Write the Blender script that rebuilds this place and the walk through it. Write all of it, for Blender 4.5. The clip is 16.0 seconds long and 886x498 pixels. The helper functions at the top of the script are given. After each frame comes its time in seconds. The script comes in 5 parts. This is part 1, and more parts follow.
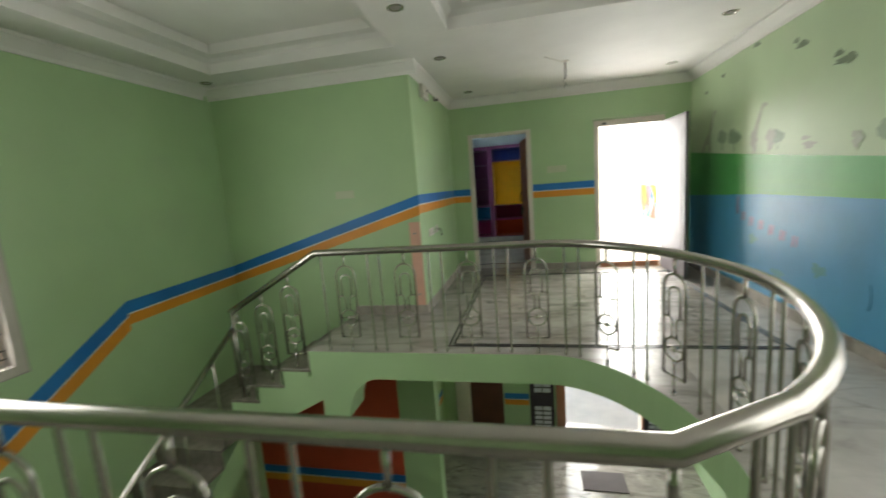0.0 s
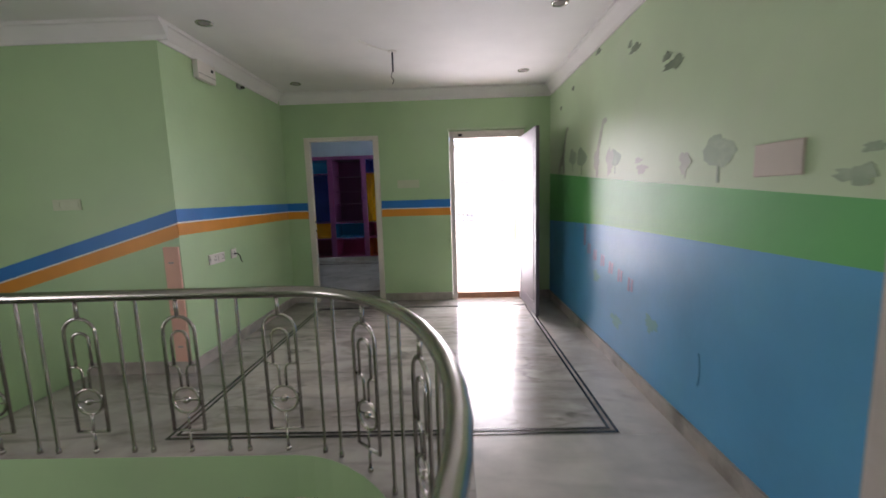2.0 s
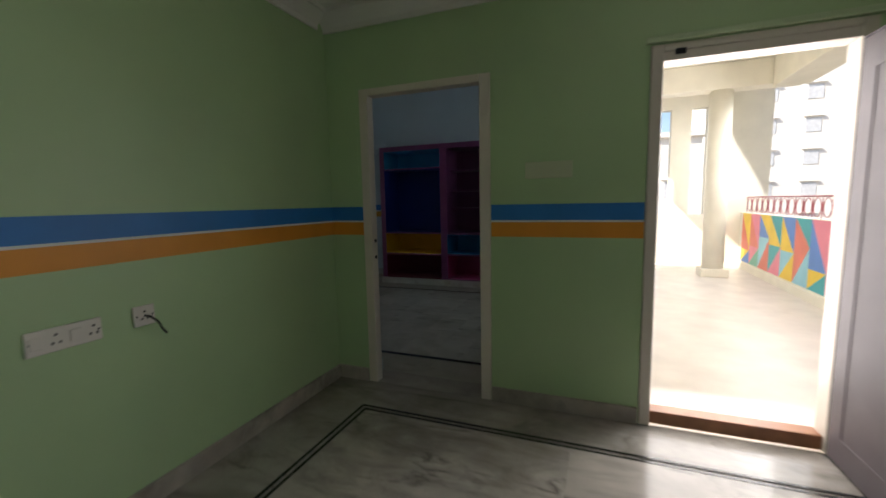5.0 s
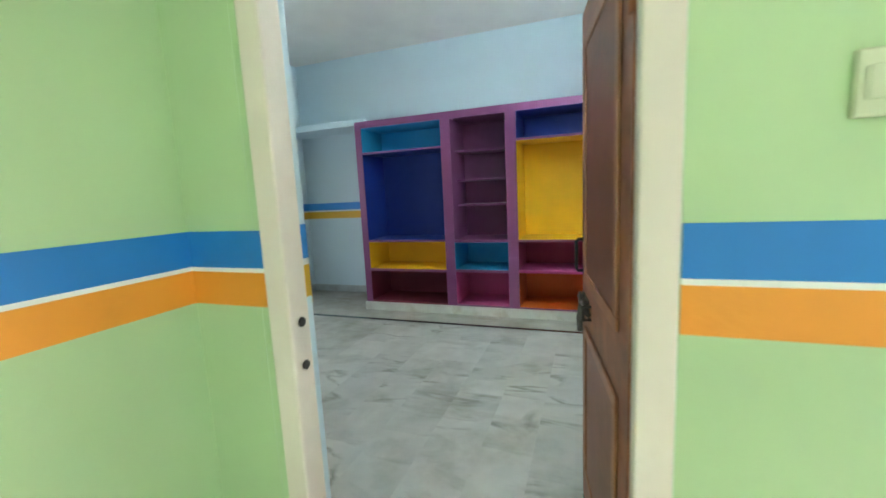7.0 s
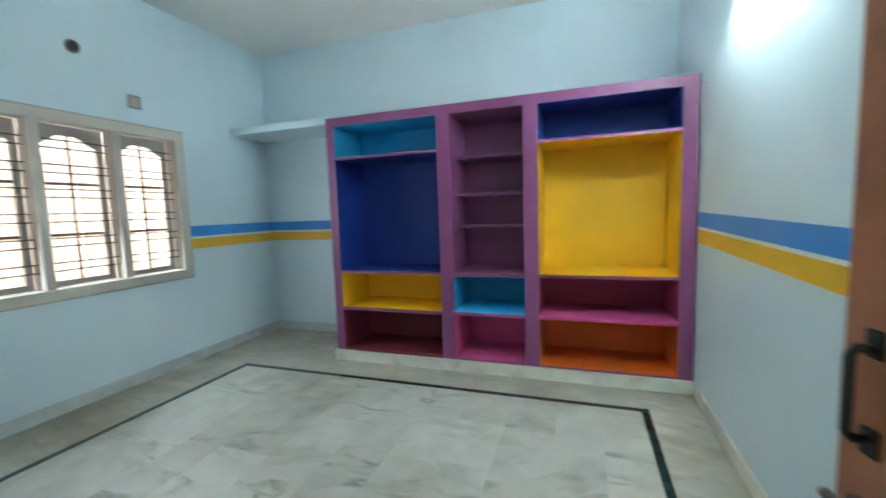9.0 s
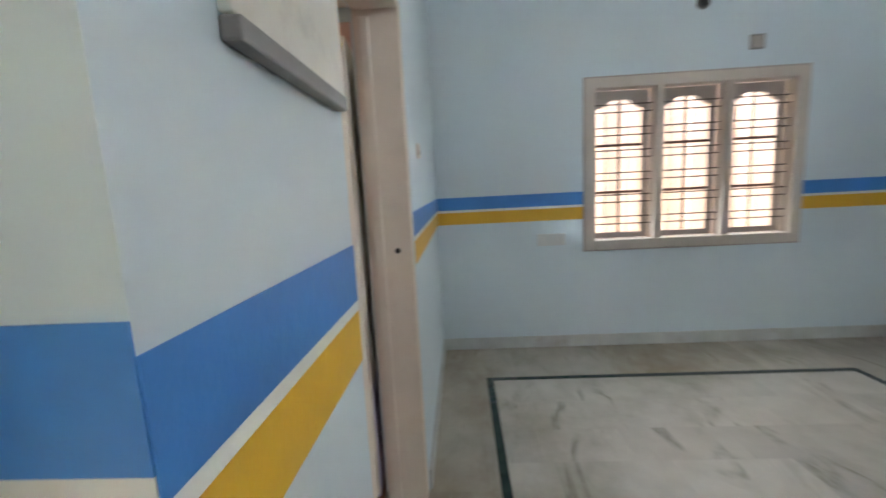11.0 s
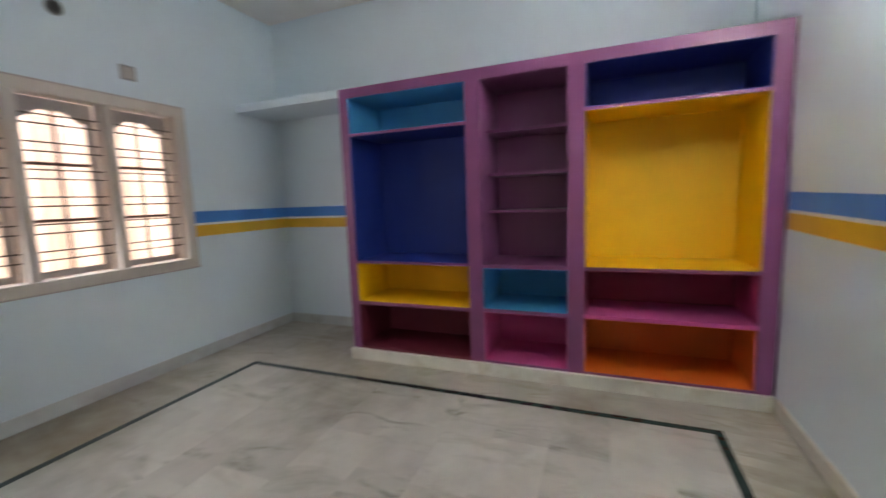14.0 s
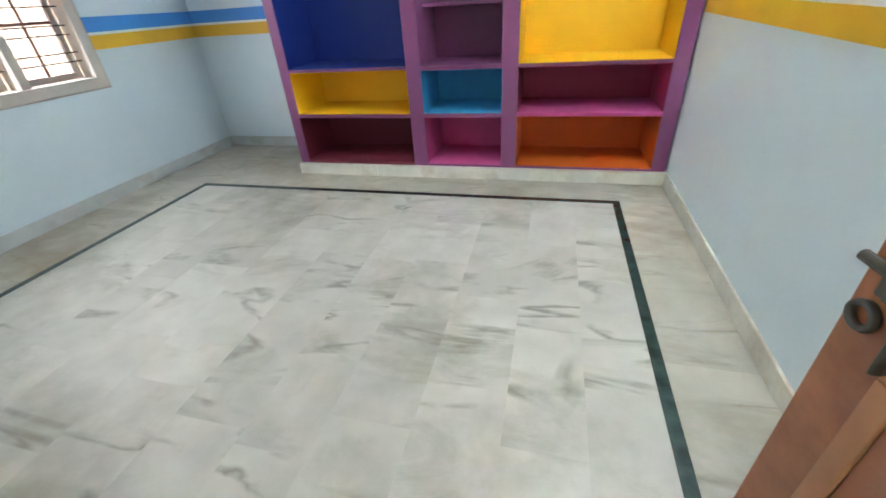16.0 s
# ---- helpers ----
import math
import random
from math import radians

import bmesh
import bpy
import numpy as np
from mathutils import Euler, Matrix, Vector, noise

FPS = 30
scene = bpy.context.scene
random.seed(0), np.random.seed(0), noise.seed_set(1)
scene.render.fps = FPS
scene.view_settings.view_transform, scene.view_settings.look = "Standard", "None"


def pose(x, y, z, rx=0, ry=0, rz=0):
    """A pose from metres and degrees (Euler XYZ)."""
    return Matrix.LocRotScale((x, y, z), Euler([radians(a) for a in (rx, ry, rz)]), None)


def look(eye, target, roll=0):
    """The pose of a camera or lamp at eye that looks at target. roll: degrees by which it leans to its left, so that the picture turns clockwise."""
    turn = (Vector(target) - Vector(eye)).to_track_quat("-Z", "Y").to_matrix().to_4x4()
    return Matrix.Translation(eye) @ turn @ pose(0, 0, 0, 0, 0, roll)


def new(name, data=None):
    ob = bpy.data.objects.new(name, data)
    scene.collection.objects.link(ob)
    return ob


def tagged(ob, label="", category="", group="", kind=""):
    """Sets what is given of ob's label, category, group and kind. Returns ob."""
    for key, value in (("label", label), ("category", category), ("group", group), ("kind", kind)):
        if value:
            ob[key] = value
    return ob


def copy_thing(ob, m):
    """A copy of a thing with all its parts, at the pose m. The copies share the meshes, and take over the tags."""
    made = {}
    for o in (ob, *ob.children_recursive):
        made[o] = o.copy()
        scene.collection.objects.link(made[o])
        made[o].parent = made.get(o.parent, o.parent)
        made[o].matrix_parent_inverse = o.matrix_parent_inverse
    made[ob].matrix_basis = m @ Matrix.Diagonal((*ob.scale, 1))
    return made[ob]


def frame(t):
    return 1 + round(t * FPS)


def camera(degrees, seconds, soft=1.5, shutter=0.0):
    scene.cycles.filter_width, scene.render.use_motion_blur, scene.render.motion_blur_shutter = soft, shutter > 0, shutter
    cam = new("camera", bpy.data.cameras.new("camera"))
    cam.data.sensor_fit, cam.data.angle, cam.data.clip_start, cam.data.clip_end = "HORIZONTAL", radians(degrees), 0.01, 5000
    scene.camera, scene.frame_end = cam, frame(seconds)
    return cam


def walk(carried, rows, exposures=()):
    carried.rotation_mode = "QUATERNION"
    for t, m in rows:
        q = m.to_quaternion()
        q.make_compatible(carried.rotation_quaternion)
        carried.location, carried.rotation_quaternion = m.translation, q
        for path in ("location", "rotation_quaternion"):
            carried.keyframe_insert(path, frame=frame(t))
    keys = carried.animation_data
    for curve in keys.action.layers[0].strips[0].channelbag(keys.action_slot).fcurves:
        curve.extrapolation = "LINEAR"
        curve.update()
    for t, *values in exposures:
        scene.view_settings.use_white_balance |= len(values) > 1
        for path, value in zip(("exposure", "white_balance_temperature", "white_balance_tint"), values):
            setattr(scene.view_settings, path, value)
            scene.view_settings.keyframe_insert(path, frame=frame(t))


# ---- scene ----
cam = camera(95.0, 16.0, soft=1.65, shutter=0.5)
PATH = [
    (0, (1.168, -6.404, 1.375), (0.741, -4.473, 1.077), -4.3),
    (0.5, (1.409, -6.221, 1.377), (1.252, -4.244, 1.125), -3.9),
    (1, (1.712, -5.992, 1.345), (1.739, -4.007, 1.104), -3.2),
    (1.5, (1.903, -5.66, 1.338), (2.0, -3.675, 1.12), -3.3),
    (2, (2.119, -5.26, 1.362), (2.074, -3.277, 1.102), -1.7),
    (2.5, (2.272, -4.808, 1.333), (2.131, -2.83, 1.074), -0.3),
    (3, (2.35, -4.356, 1.357), (2.121, -2.391, 1.068), -1.2),
    (3.5, (2.366, -3.898, 1.36), (1.926, -1.973, 1.044), -1.8),
    (4, (2.274, -3.449, 1.368), (1.807, -1.521, 1.114), -0.6),
    (4.5, (2.088, -3.018, 1.356), (1.507, -1.123, 1.094), -3.1),
    (5, (1.878, -2.564, 1.341), (1.16, -0.712, 1.113), -1.1),
    (5.2, (1.772, -2.368, 1.365), (1.042, -0.529, 1.072), -2.0),
    (7.3, (0.98, -0.62, 1.395), (0.293, 1.238, 1.119), -2.8),
    (7.5, (0.917, -0.492, 1.38), (0.257, 1.371, 1.073), -2.2),
    (8, (0.751, -0.152, 1.383), (0.274, 1.774, 1.136), -0.9),
    (8.5, (0.674, 0.038, 1.358), (0.208, 1.961, 1.065), -1.7),
    (9, (0.662, 0.209, 1.386), (0.011, 2.091, 1.199), -1.9),
    (9.5, (0.656, 0.324, 1.384), (-0.551, 1.904, 1.167), -2.3),
    (10, (0.608, 0.335, 1.406), (-0.994, 1.517, 1.214), -1.5),
    (10.2, (0.538, 0.33, 1.395), (-1.131, 1.409, 1.169), -2.3),
    (11.25, (0.47, 0.45, 1.39), (-1.49, 0.17, 1.1), -2.8),
    (12.3, (0.456, 0.558, 1.388), (-1.501, 0.815, 1.063), -3.6),
    (12.5, (0.455, 0.583, 1.4), (-1.462, 1.033, 1.051), -3.1),
    (13, (0.394, 0.545, 1.345), (-1.255, 1.625, 1.011), -2.1),
    (13.5, (0.391, 0.584, 1.365), (-0.878, 2.09, 1.017), -1.5),
    (14, (0.461, 0.593, 1.348), (-0.281, 2.435, 1.105), -2.1),
    (14.5, (0.486, 0.585, 1.33), (0.234, 2.553, 1.079), -1.6),
    (15, (0.496, 0.581, 1.319), (0.321, 2.496, 0.77), -3.1),
    (15.5, (0.539, 0.475, 1.245), (0.229, 2.209, 0.298), -2.7),
    (16, (0.582, 0.363, 1.266), (0.113, 2.003, 0.221), -4.1),
]
LIGHT = [(0, 1.86, 6450, 6), (0.5, 2.06, 6550, 18), (1, 2.0, 6450, 20), (1.5, 1.73, 6050, 25), (2.5, 1.56, 6250, 24), (3.5, 1.33, 6350, 21), (4.2, 1.26, 6550, 13), (5, 0.42, 6500, 12), (5.2, 0.38, 6500, 12), (6.2, 1.9, 6400, 7),
         (7.3, 4.25, 6200, 2), (8, 4.48, 6150, 1), (8.5, 4.17, 6000, -3), (9, 3.92, 6150, 1), (9.5, 3.66, 6450, 11), (10, 3.65, 6650, 14), (12.5, 3.28, 7500, 25), (14.5, 3.68, 7150, 23), (15.5, 4.35, 6700, 15), (16, 4.43, 6700, 14)]
walk(cam, [(t, look(e, g, r)) for t, e, g, r in PATH], LIGHT)

# ---- world and large lights ----
world = bpy.data.worlds.new("sky")
scene.world = world
world.use_nodes = True
wt = world.node_tree
sky = wt.nodes.new("ShaderNodeTexSky")
sky.sky_type = "NISHITA"
sky.sun_disc = False
sky.sun_elevation = radians(43)
sky.sun_rotation = radians(-121)
wt.links.new(sky.outputs[0], wt.nodes["Background"].inputs[0])
wt.nodes["Background"].inputs[1].default_value = 0.15

sun_data = bpy.data.lights.new("sun", "SUN")
sun_data.energy, sun_data.angle, sun_data.color = 5.0, radians(0.5), (1, 0.95, 0.86)
sun = new("sun", sun_data)
sun.matrix_world = look((-20, -12, 22), (0, 0, 0))


def area(name, eye, target, w, h, power, color=(1, 1, 1)):
    data = bpy.data.lights.new(name, "AREA")
    data.shape, data.size, data.size_y, data.energy, data.color = "RECTANGLE", w, h, power, color
    ob = new(name, data)
    ob.matrix_world = look(eye, target)
    return ob


area("daylight_hall_window", (3.365, -5.2, 1.3), (2, -5.2, 1.2), 1.9, 2.2, 5.4, (1, 0.96, 0.93))
area("daylight_terrace_door", (2.58, 0.45, 1.15), (2.58, -1, 1.0), 0.8, 1.9, 19, (1, 0.96, 0.95))
area("daylight_stair_window", (-2.375, -5.06, 1.02), (-1, -5.06, 0.9), 1.2, 1.2, 9, (1, 0.97, 0.93))
area("daylight_bedroom_window", (-2.9, 2.26, 1.5), (0, 2.26, 1.2), 1.5, 1.2, 1.1, (0.9, 0.98, 1))
area("daylight_terrace_opening", (4.42, 3.4, 2.0), (2.5, 3.4, 1.0), 6.2, 1.7, 85, (1, 0.98, 0.95))
area("daylight_bath_window", (-3.1, -0.9, 2.4), (-1, -0.9, 1.2), 0.5, 0.5, 0.85, (1, 0.9, 0.86))
area("daylight_lower_door", (1.75, 0.5, -1.9), (1.6, -2, -2.4), 0.8, 1.8, 15, (1, 0.97, 0.95))

# ---- materials ----
MATS = {}


def mat(name, color, rough=0.6, metal=0.0, vary=0.08, scale=3.0, bump=0.05, bscale=60.0, stain=None, stain_amt=0.0, stain_scale=1.2, emit=0.0, rnd=0.0, coat=0.0):
    """Painted or plain surface with two scales of variation."""
    if name in MATS:
        return MATS[name]
    m = bpy.data.materials.new(name)
    m.use_nodes = True
    nt = m.node_tree
    b = nt.nodes["Principled BSDF"]
    b.inputs["Roughness"].default_value = rough
    b.inputs["Metallic"].default_value = metal
    if coat:
        b.inputs["Coat Weight"].default_value = coat
        b.inputs["Coat Roughness"].default_value = 0.08
    tc = nt.nodes.new("ShaderNodeTexCoord")
    geo = nt.nodes.new("ShaderNodeNewGeometry")
    n1 = nt.nodes.new("ShaderNodeTexNoise")
    n1.inputs["Scale"].default_value = scale
    n1.inputs["Detail"].default_value = 6
    nt.links.new(geo.outputs["Position"], n1.inputs["Vector"])
    ramp = nt.nodes.new("ShaderNodeValToRGB")
    lo = [c * (1 - vary) for c in color]
    hi = [min(1, c * (1 + vary)) for c in color]
    ramp.color_ramp.elements[0].position, ramp.color_ramp.elements[1].position = 0.3, 0.7
    ramp.color_ramp.elements[0].color = (*lo, 1)
    ramp.color_ramp.elements[1].color = (*hi, 1)
    nt.links.new(n1.outputs[0], ramp.inputs[0])
    out = ramp.outputs[0]
    if stain:
        n2 = nt.nodes.new("ShaderNodeTexNoise")
        n2.inputs["Scale"].default_value = stain_scale
        n2.inputs["Detail"].default_value = 9
        n2.inputs["Roughness"].default_value = 0.65
        nt.links.new(geo.outputs["Position"], n2.inputs["Vector"])
        r2 = nt.nodes.new("ShaderNodeValToRGB")
        r2.color_ramp.elements[0].position, r2.color_ramp.elements[1].position = 0.52, 0.72
        r2.color_ramp.elements[0].color = (0, 0, 0, 1)
        r2.color_ramp.elements[1].color = (stain_amt, stain_amt, stain_amt, 1)
        nt.links.new(n2.outputs[0], r2.inputs[0])
        mx = nt.nodes.new("ShaderNodeMix")
        mx.data_type = "RGBA"
        nt.links.new(r2.outputs[0], mx.inputs["Factor"])
        nt.links.new(out, mx.inputs["A"])
        mx.inputs["B"].default_value = (*stain, 1)
        out = mx.outputs["Result"]
    if rnd:
        oi = nt.nodes.new("ShaderNodeObjectInfo")
        mr = nt.nodes.new("ShaderNodeMapRange")
        mr.inputs["To Min"].default_value, mr.inputs["To Max"].default_value = 1 - rnd, 1 + rnd
        nt.links.new(oi.outputs["Random"], mr.inputs["Value"])
        hs = nt.nodes.new("ShaderNodeHueSaturation")
        nt.links.new(mr.outputs[0], hs.inputs["Value"])
        nt.links.new(out, hs.inputs["Color"])
        out = hs.outputs[0]
    nt.links.new(out, b.inputs["Base Color"])
    if emit:
        nt.links.new(out, b.inputs["Emission Color"])
        b.inputs["Emission Strength"].default_value = emit
    if bump:
        n3 = nt.nodes.new("ShaderNodeTexNoise")
        n3.inputs["Scale"].default_value = bscale
        n3.inputs["Detail"].default_value = 3
        nt.links.new(geo.outputs["Position"], n3.inputs["Vector"])
        bp = nt.nodes.new("ShaderNodeBump")
        bp.inputs["Strength"].default_value = bump
        bp.inputs["Distance"].default_value = 0.01
        nt.links.new(n3.outputs[0], bp.inputs["Height"])
        nt.links.new(bp.outputs[0], b.inputs["Normal"])
    MATS[name] = m
    return m


def marble(name, base, vein, rough, vein_scale=1.1, amount=0.7, rnd=0.06, dirt=(0.3, 0.27, 0.22), dirt_amt=0.25, angle=0.6, cut=(0.5, 0.72), cuts=2.6, thin=0.58):
    """Polished marble: soft stretched veins, cloudy body, a little ground-in dirt."""
    m = bpy.data.materials.new(name)
    m.use_nodes = True
    nt = m.node_tree
    b = nt.nodes["Principled BSDF"]
    geo = nt.nodes.new("ShaderNodeNewGeometry")
    oi = nt.nodes.new("ShaderNodeObjectInfo")
    off = nt.nodes.new("ShaderNodeVectorMath")
    off.operation = "MULTIPLY_ADD"
    # few distinct cuts, so that many neighbouring slabs run on into one another
    step = nt.nodes.new("ShaderNodeMath")
    step.operation = "MULTIPLY"
    nt.links.new(oi.outputs["Random"], step.inputs[0])
    step.inputs[1].default_value = cuts
    cutno = nt.nodes.new("ShaderNodeMath")
    cutno.operation = "ROUND"
    nt.links.new(step.outputs[0], cutno.inputs[0])
    nt.links.new(cutno.outputs[0], off.inputs[0])
    off.inputs[1].default_value = (37, 19, 5)
    nt.links.new(geo.outputs["Position"], off.inputs[2])
    mp = nt.nodes.new("ShaderNodeMapping")
    mp.inputs["Rotation"].default_value = (0, 0, angle)
    mp.inputs["Scale"].default_value = (1, 3.2, 1)
    nt.links.new(off.outputs[0], mp.inputs["Vector"])
    n1 = nt.nodes.new("ShaderNodeTexNoise")
    n1.inputs["Scale"].default_value = vein_scale
    n1.inputs["Detail"].default_value = 9
    n1.inputs["Roughness"].default_value = 0.62
    n1.inputs["Distortion"].default_value = 1.1
    nt.links.new(mp.outputs[0], n1.inputs["Vector"])
    r1 = nt.nodes.new("ShaderNodeValToRGB")
    r1.color_ramp.elements[0].position, r1.color_ramp.elements[1].position = cut
    r1.color_ramp.elements[0].color = (0, 0, 0, 1)
    r1.color_ramp.elements[1].color = (amount, amount, amount, 1)
    nt.links.new(n1.outputs[0], r1.inputs[0])
    n2 = nt.nodes.new("ShaderNodeTexNoise")
    n2.inputs["Scale"].default_value = 5
    n2.inputs["Detail"].default_value = 7
    nt.links.new(off.outputs[0], n2.inputs["Vector"])
    body = nt.nodes.new("ShaderNodeValToRGB")
    body.color_ramp.elements[0].position, body.color_ramp.elements[1].position = 0.3, 0.7
    body.color_ramp.elements[0].color = (*[c * 0.8 for c in base], 1)
    body.color_ramp.elements[1].color = (*base, 1)
    nt.links.new(n2.outputs[0], body.inputs[0])
    mx = nt.nodes.new("ShaderNodeMix")
    mx.data_type = "RGBA"
    nt.links.new(r1.outputs[0], mx.inputs["Factor"])
    nt.links.new(body.outputs[0], mx.inputs["A"])
    mx.inputs["B"].default_value = (*vein, 1)
    # thin wandering veins, present only in patches
    n6 = nt.nodes.new("ShaderNodeTexNoise")
    n6.inputs["Scale"].default_value = vein_scale * 0.5
    n6.inputs["Detail"].default_value = 6
    n6.inputs["Distortion"].default_value = 0.6
    nt.links.new(mp.outputs[0], n6.inputs["Vector"])
    r6 = nt.nodes.new("ShaderNodeValToRGB")
    r6.color_ramp.elements[0].position, r6.color_ramp.elements[1].position = 0.478, 0.522
    r6.color_ramp.elements[0].color = r6.color_ramp.elements[1].color = (0, 0, 0, 1)
    mid = r6.color_ramp.elements.new(0.5)
    mid.color = (thin, thin, thin, 1)
    nt.links.new(n6.outputs[0], r6.inputs[0])
    r7 = nt.nodes.new("ShaderNodeValToRGB")
    r7.color_ramp.elements[0].position, r7.color_ramp.elements[1].position = 0.42, 0.62
    r7.color_ramp.elements[0].color = (0, 0, 0, 1)
    r7.color_ramp.elements[1].color = (1, 1, 1, 1)
    nt.links.new(n2.outputs[0], r7.inputs[0])
    both = nt.nodes.new("ShaderNodeMath")
    both.operation = "MULTIPLY"
    nt.links.new(r6.outputs[0], both.inputs[0])
    nt.links.new(r7.outputs[0], both.inputs[1])
    mx6 = nt.nodes.new("ShaderNodeMix")
    mx6.data_type = "RGBA"
    nt.links.new(both.outputs[0], mx6.inputs["Factor"])
    nt.links.new(mx.outputs["Result"], mx6.inputs["A"])
    mx6.inputs["B"].default_value = (*[c * 0.8 for c in vein], 1)
    mx = mx6
    n4 = nt.nodes.new("ShaderNodeTexNoise")
    n4.inputs["Scale"].default_value = 0.9
    n4.inputs["Detail"].default_value = 10
    n4.inputs["Roughness"].default_value = 0.62
    nt.links.new(geo.outputs["Position"], n4.inputs["Vector"])
    r4 = nt.nodes.new("ShaderNodeValToRGB")
    r4.color_ramp.elements[0].position, r4.color_ramp.elements[1].position = 0.5, 0.75
    r4.color_ramp.elements[0].color = (0, 0, 0, 1)
    r4.color_ramp.elements[1].color = (dirt_amt, dirt_amt, dirt_amt, 1)
    nt.links.new(n4.outputs[0], r4.inputs[0])
    mx2 = nt.nodes.new("ShaderNodeMix")
    mx2.data_type = "RGBA"
    nt.links.new(r4.outputs[0], mx2.inputs["Factor"])
    nt.links.new(mx.outputs["Result"], mx2.inputs["A"])
    mx2.inputs["B"].default_value = (*dirt, 1)
    mr = nt.nodes.new("ShaderNodeMapRange")
    mr.inputs["To Min"].default_value, mr.inputs["To Max"].default_value = 1 - rnd, 1 + rnd
    nt.links.new(oi.outputs["Random"], mr.inputs["Value"])
    hs = nt.nodes.new("ShaderNodeHueSaturation")
    nt.links.new(mr.outputs[0], hs.inputs["Value"])
    nt.links.new(mx2.outputs["Result"], hs.inputs["Color"])
    nt.links.new(hs.outputs[0], b.inputs["Base Color"])
    rr = nt.nodes.new("ShaderNodeMapRange")
    rr.inputs["To Min"].default_value, rr.inputs["To Max"].default_value = rough * 0.7, rough * 1.5
    nt.links.new(n4.outputs[0], rr.inputs["Value"])
    nt.links.new(rr.outputs[0], b.inputs["Roughness"])
    bp = nt.nodes.new("ShaderNodeBump")
    bp.inputs["Strength"].default_value = 0.03
    bp.inputs["Distance"].default_value = 0.01
    n5 = nt.nodes.new("ShaderNodeTexNoise")
    n5.inputs["Scale"].default_value = 9
    nt.links.new(geo.outputs["Position"], n5.inputs["Vector"])
    nt.links.new(n5.outputs[0], bp.inputs["Height"])
    nt.links.new(bp.outputs[0], b.inputs["Normal"])
    MATS[name] = m
    return m


GREEN = mat("green_paint", (0.45, 0.63, 0.35), 0.45, vary=0.05, scale=1.5, bump=0.12, bscale=25, stain=(0.5, 0.55, 0.4), stain_amt=0.2)
GREEN_TOP = mat("pale_green_paint", (0.52, 0.66, 0.42), 0.42, vary=0.06, scale=1.5, bump=0.1, bscale=25, stain=(0.58, 0.58, 0.5), stain_amt=0.35)
MID_GREEN = mat("grass_green_paint", (0.12, 0.45, 0.13), 0.4, vary=0.1, scale=2, bump=0.1, bscale=25)
MURAL_BLUE = mat("mural_blue_paint", (0.09, 0.36, 0.62), 0.38, vary=0.1, scale=2, bump=0.1, bscale=25, stain=(0.12, 0.42, 0.5), stain_amt=0.3)
STRIPE_BLUE = mat("stripe_blue_paint", (0.02, 0.19, 0.55), 0.45, vary=0.1, bump=0.1)
STRIPE_ORANGE = mat("stripe_orange_paint", (0.77, 0.31, 0.03), 0.45, vary=0.1, bump=0.1)
BED_BLUE = mat("stripe_bright_blue_paint", (0.04, 0.24, 0.66), 0.45, vary=0.1, bump=0.1)
BED_YELLOW = mat("stripe_mustard_paint", (0.75, 0.43, 0.03), 0.45, vary=0.1, bump=0.1)
STRIPE_WHITE = mat("stripe_white_paint", (0.8, 0.82, 0.78), 0.5, vary=0.05, bump=0.1)
BED_WALL = mat("pale_blue_paint", (0.64, 0.76, 0.82), 0.55, vary=0.03, scale=1.2, bump=0.12, bscale=22, stain=(0.6, 0.66, 0.72), stain_amt=0.3)
WHITE = mat("white_distemper", (0.82, 0.8, 0.77), 0.7, vary=0.03, bump=0.06, bscale=30)
CREAM = mat("cream_exterior_paint", (0.86, 0.82, 0.71), 0.7, vary=0.05, bump=0.1)
FRAME = mat("cream_painted_wood", (0.75, 0.69, 0.61), 0.45, vary=0.06, bump=0.08, bscale=40, stain=(0.5, 0.4, 0.32), stain_amt=0.2, stain_scale=6)
# greyer and darker than FRAME
WINFRAME = mat("grey_cream_window_wood", (0.58, 0.53, 0.48), 0.5, vary=0.08, bump=0.08, bscale=40, stain=(0.38, 0.32, 0.27), stain_amt=0.3, stain_scale=6)
PEACH = mat("peach_primer_wood", (0.78, 0.47, 0.36), 0.6, vary=0.1, bump=0.1)
RED = mat("red_wall_paint", (0.58, 0.08, 0.035), 0.5, vary=0.1, bump=0.1)
STEEL = mat("stainless_steel", (0.44, 0.42, 0.38), 0.27, 1.0, vary=0.06, scale=20, bump=0.02, bscale=120)
# brownish grille iron, lightened to carry the haze of the bright window
GRILLE = mat("hazed_brown_grille", (0.075, 0.062, 0.058), 0.55, 0.2, vary=0.2, bump=0.08)
IRON = mat("black_iron", (0.03, 0.03, 0.035), 0.5, 0.6, vary=0.2, bump=0.1)
PLATE = mat("switch_plate_plastic", (0.78, 0.74, 0.68), 0.4, vary=0.06, bump=0.0)
DULL = mat("dull_grey_steel", (0.1, 0.1, 0.095), 0.45, 0.7, vary=0.2, bump=0.05)
BLACK = mat("black_plastic", (0.015, 0.015, 0.015), 0.5, vary=0.1, bump=0.0)
SHUTTER = mat("grey_weathered_shutter_wood", (0.4, 0.36, 0.34), 0.6, vary=0.15, bump=0.1)
DOORWOOD = mat("brown_varnished_wood", (0.3, 0.112, 0.052), 0.42, vary=0.25, scale=9, bump=0.1, bscale=45, stain=(0.13, 0.045, 0.03), stain_amt=0.75, stain_scale=3.5)
PANELWOOD = mat("dark_stained_panel_wood", (0.25, 0.088, 0.042), 0.42, vary=0.3, scale=6, bump=0.1, bscale=45, stain=(0.1, 0.035, 0.025), stain_amt=0.75, stain_scale=3.0)
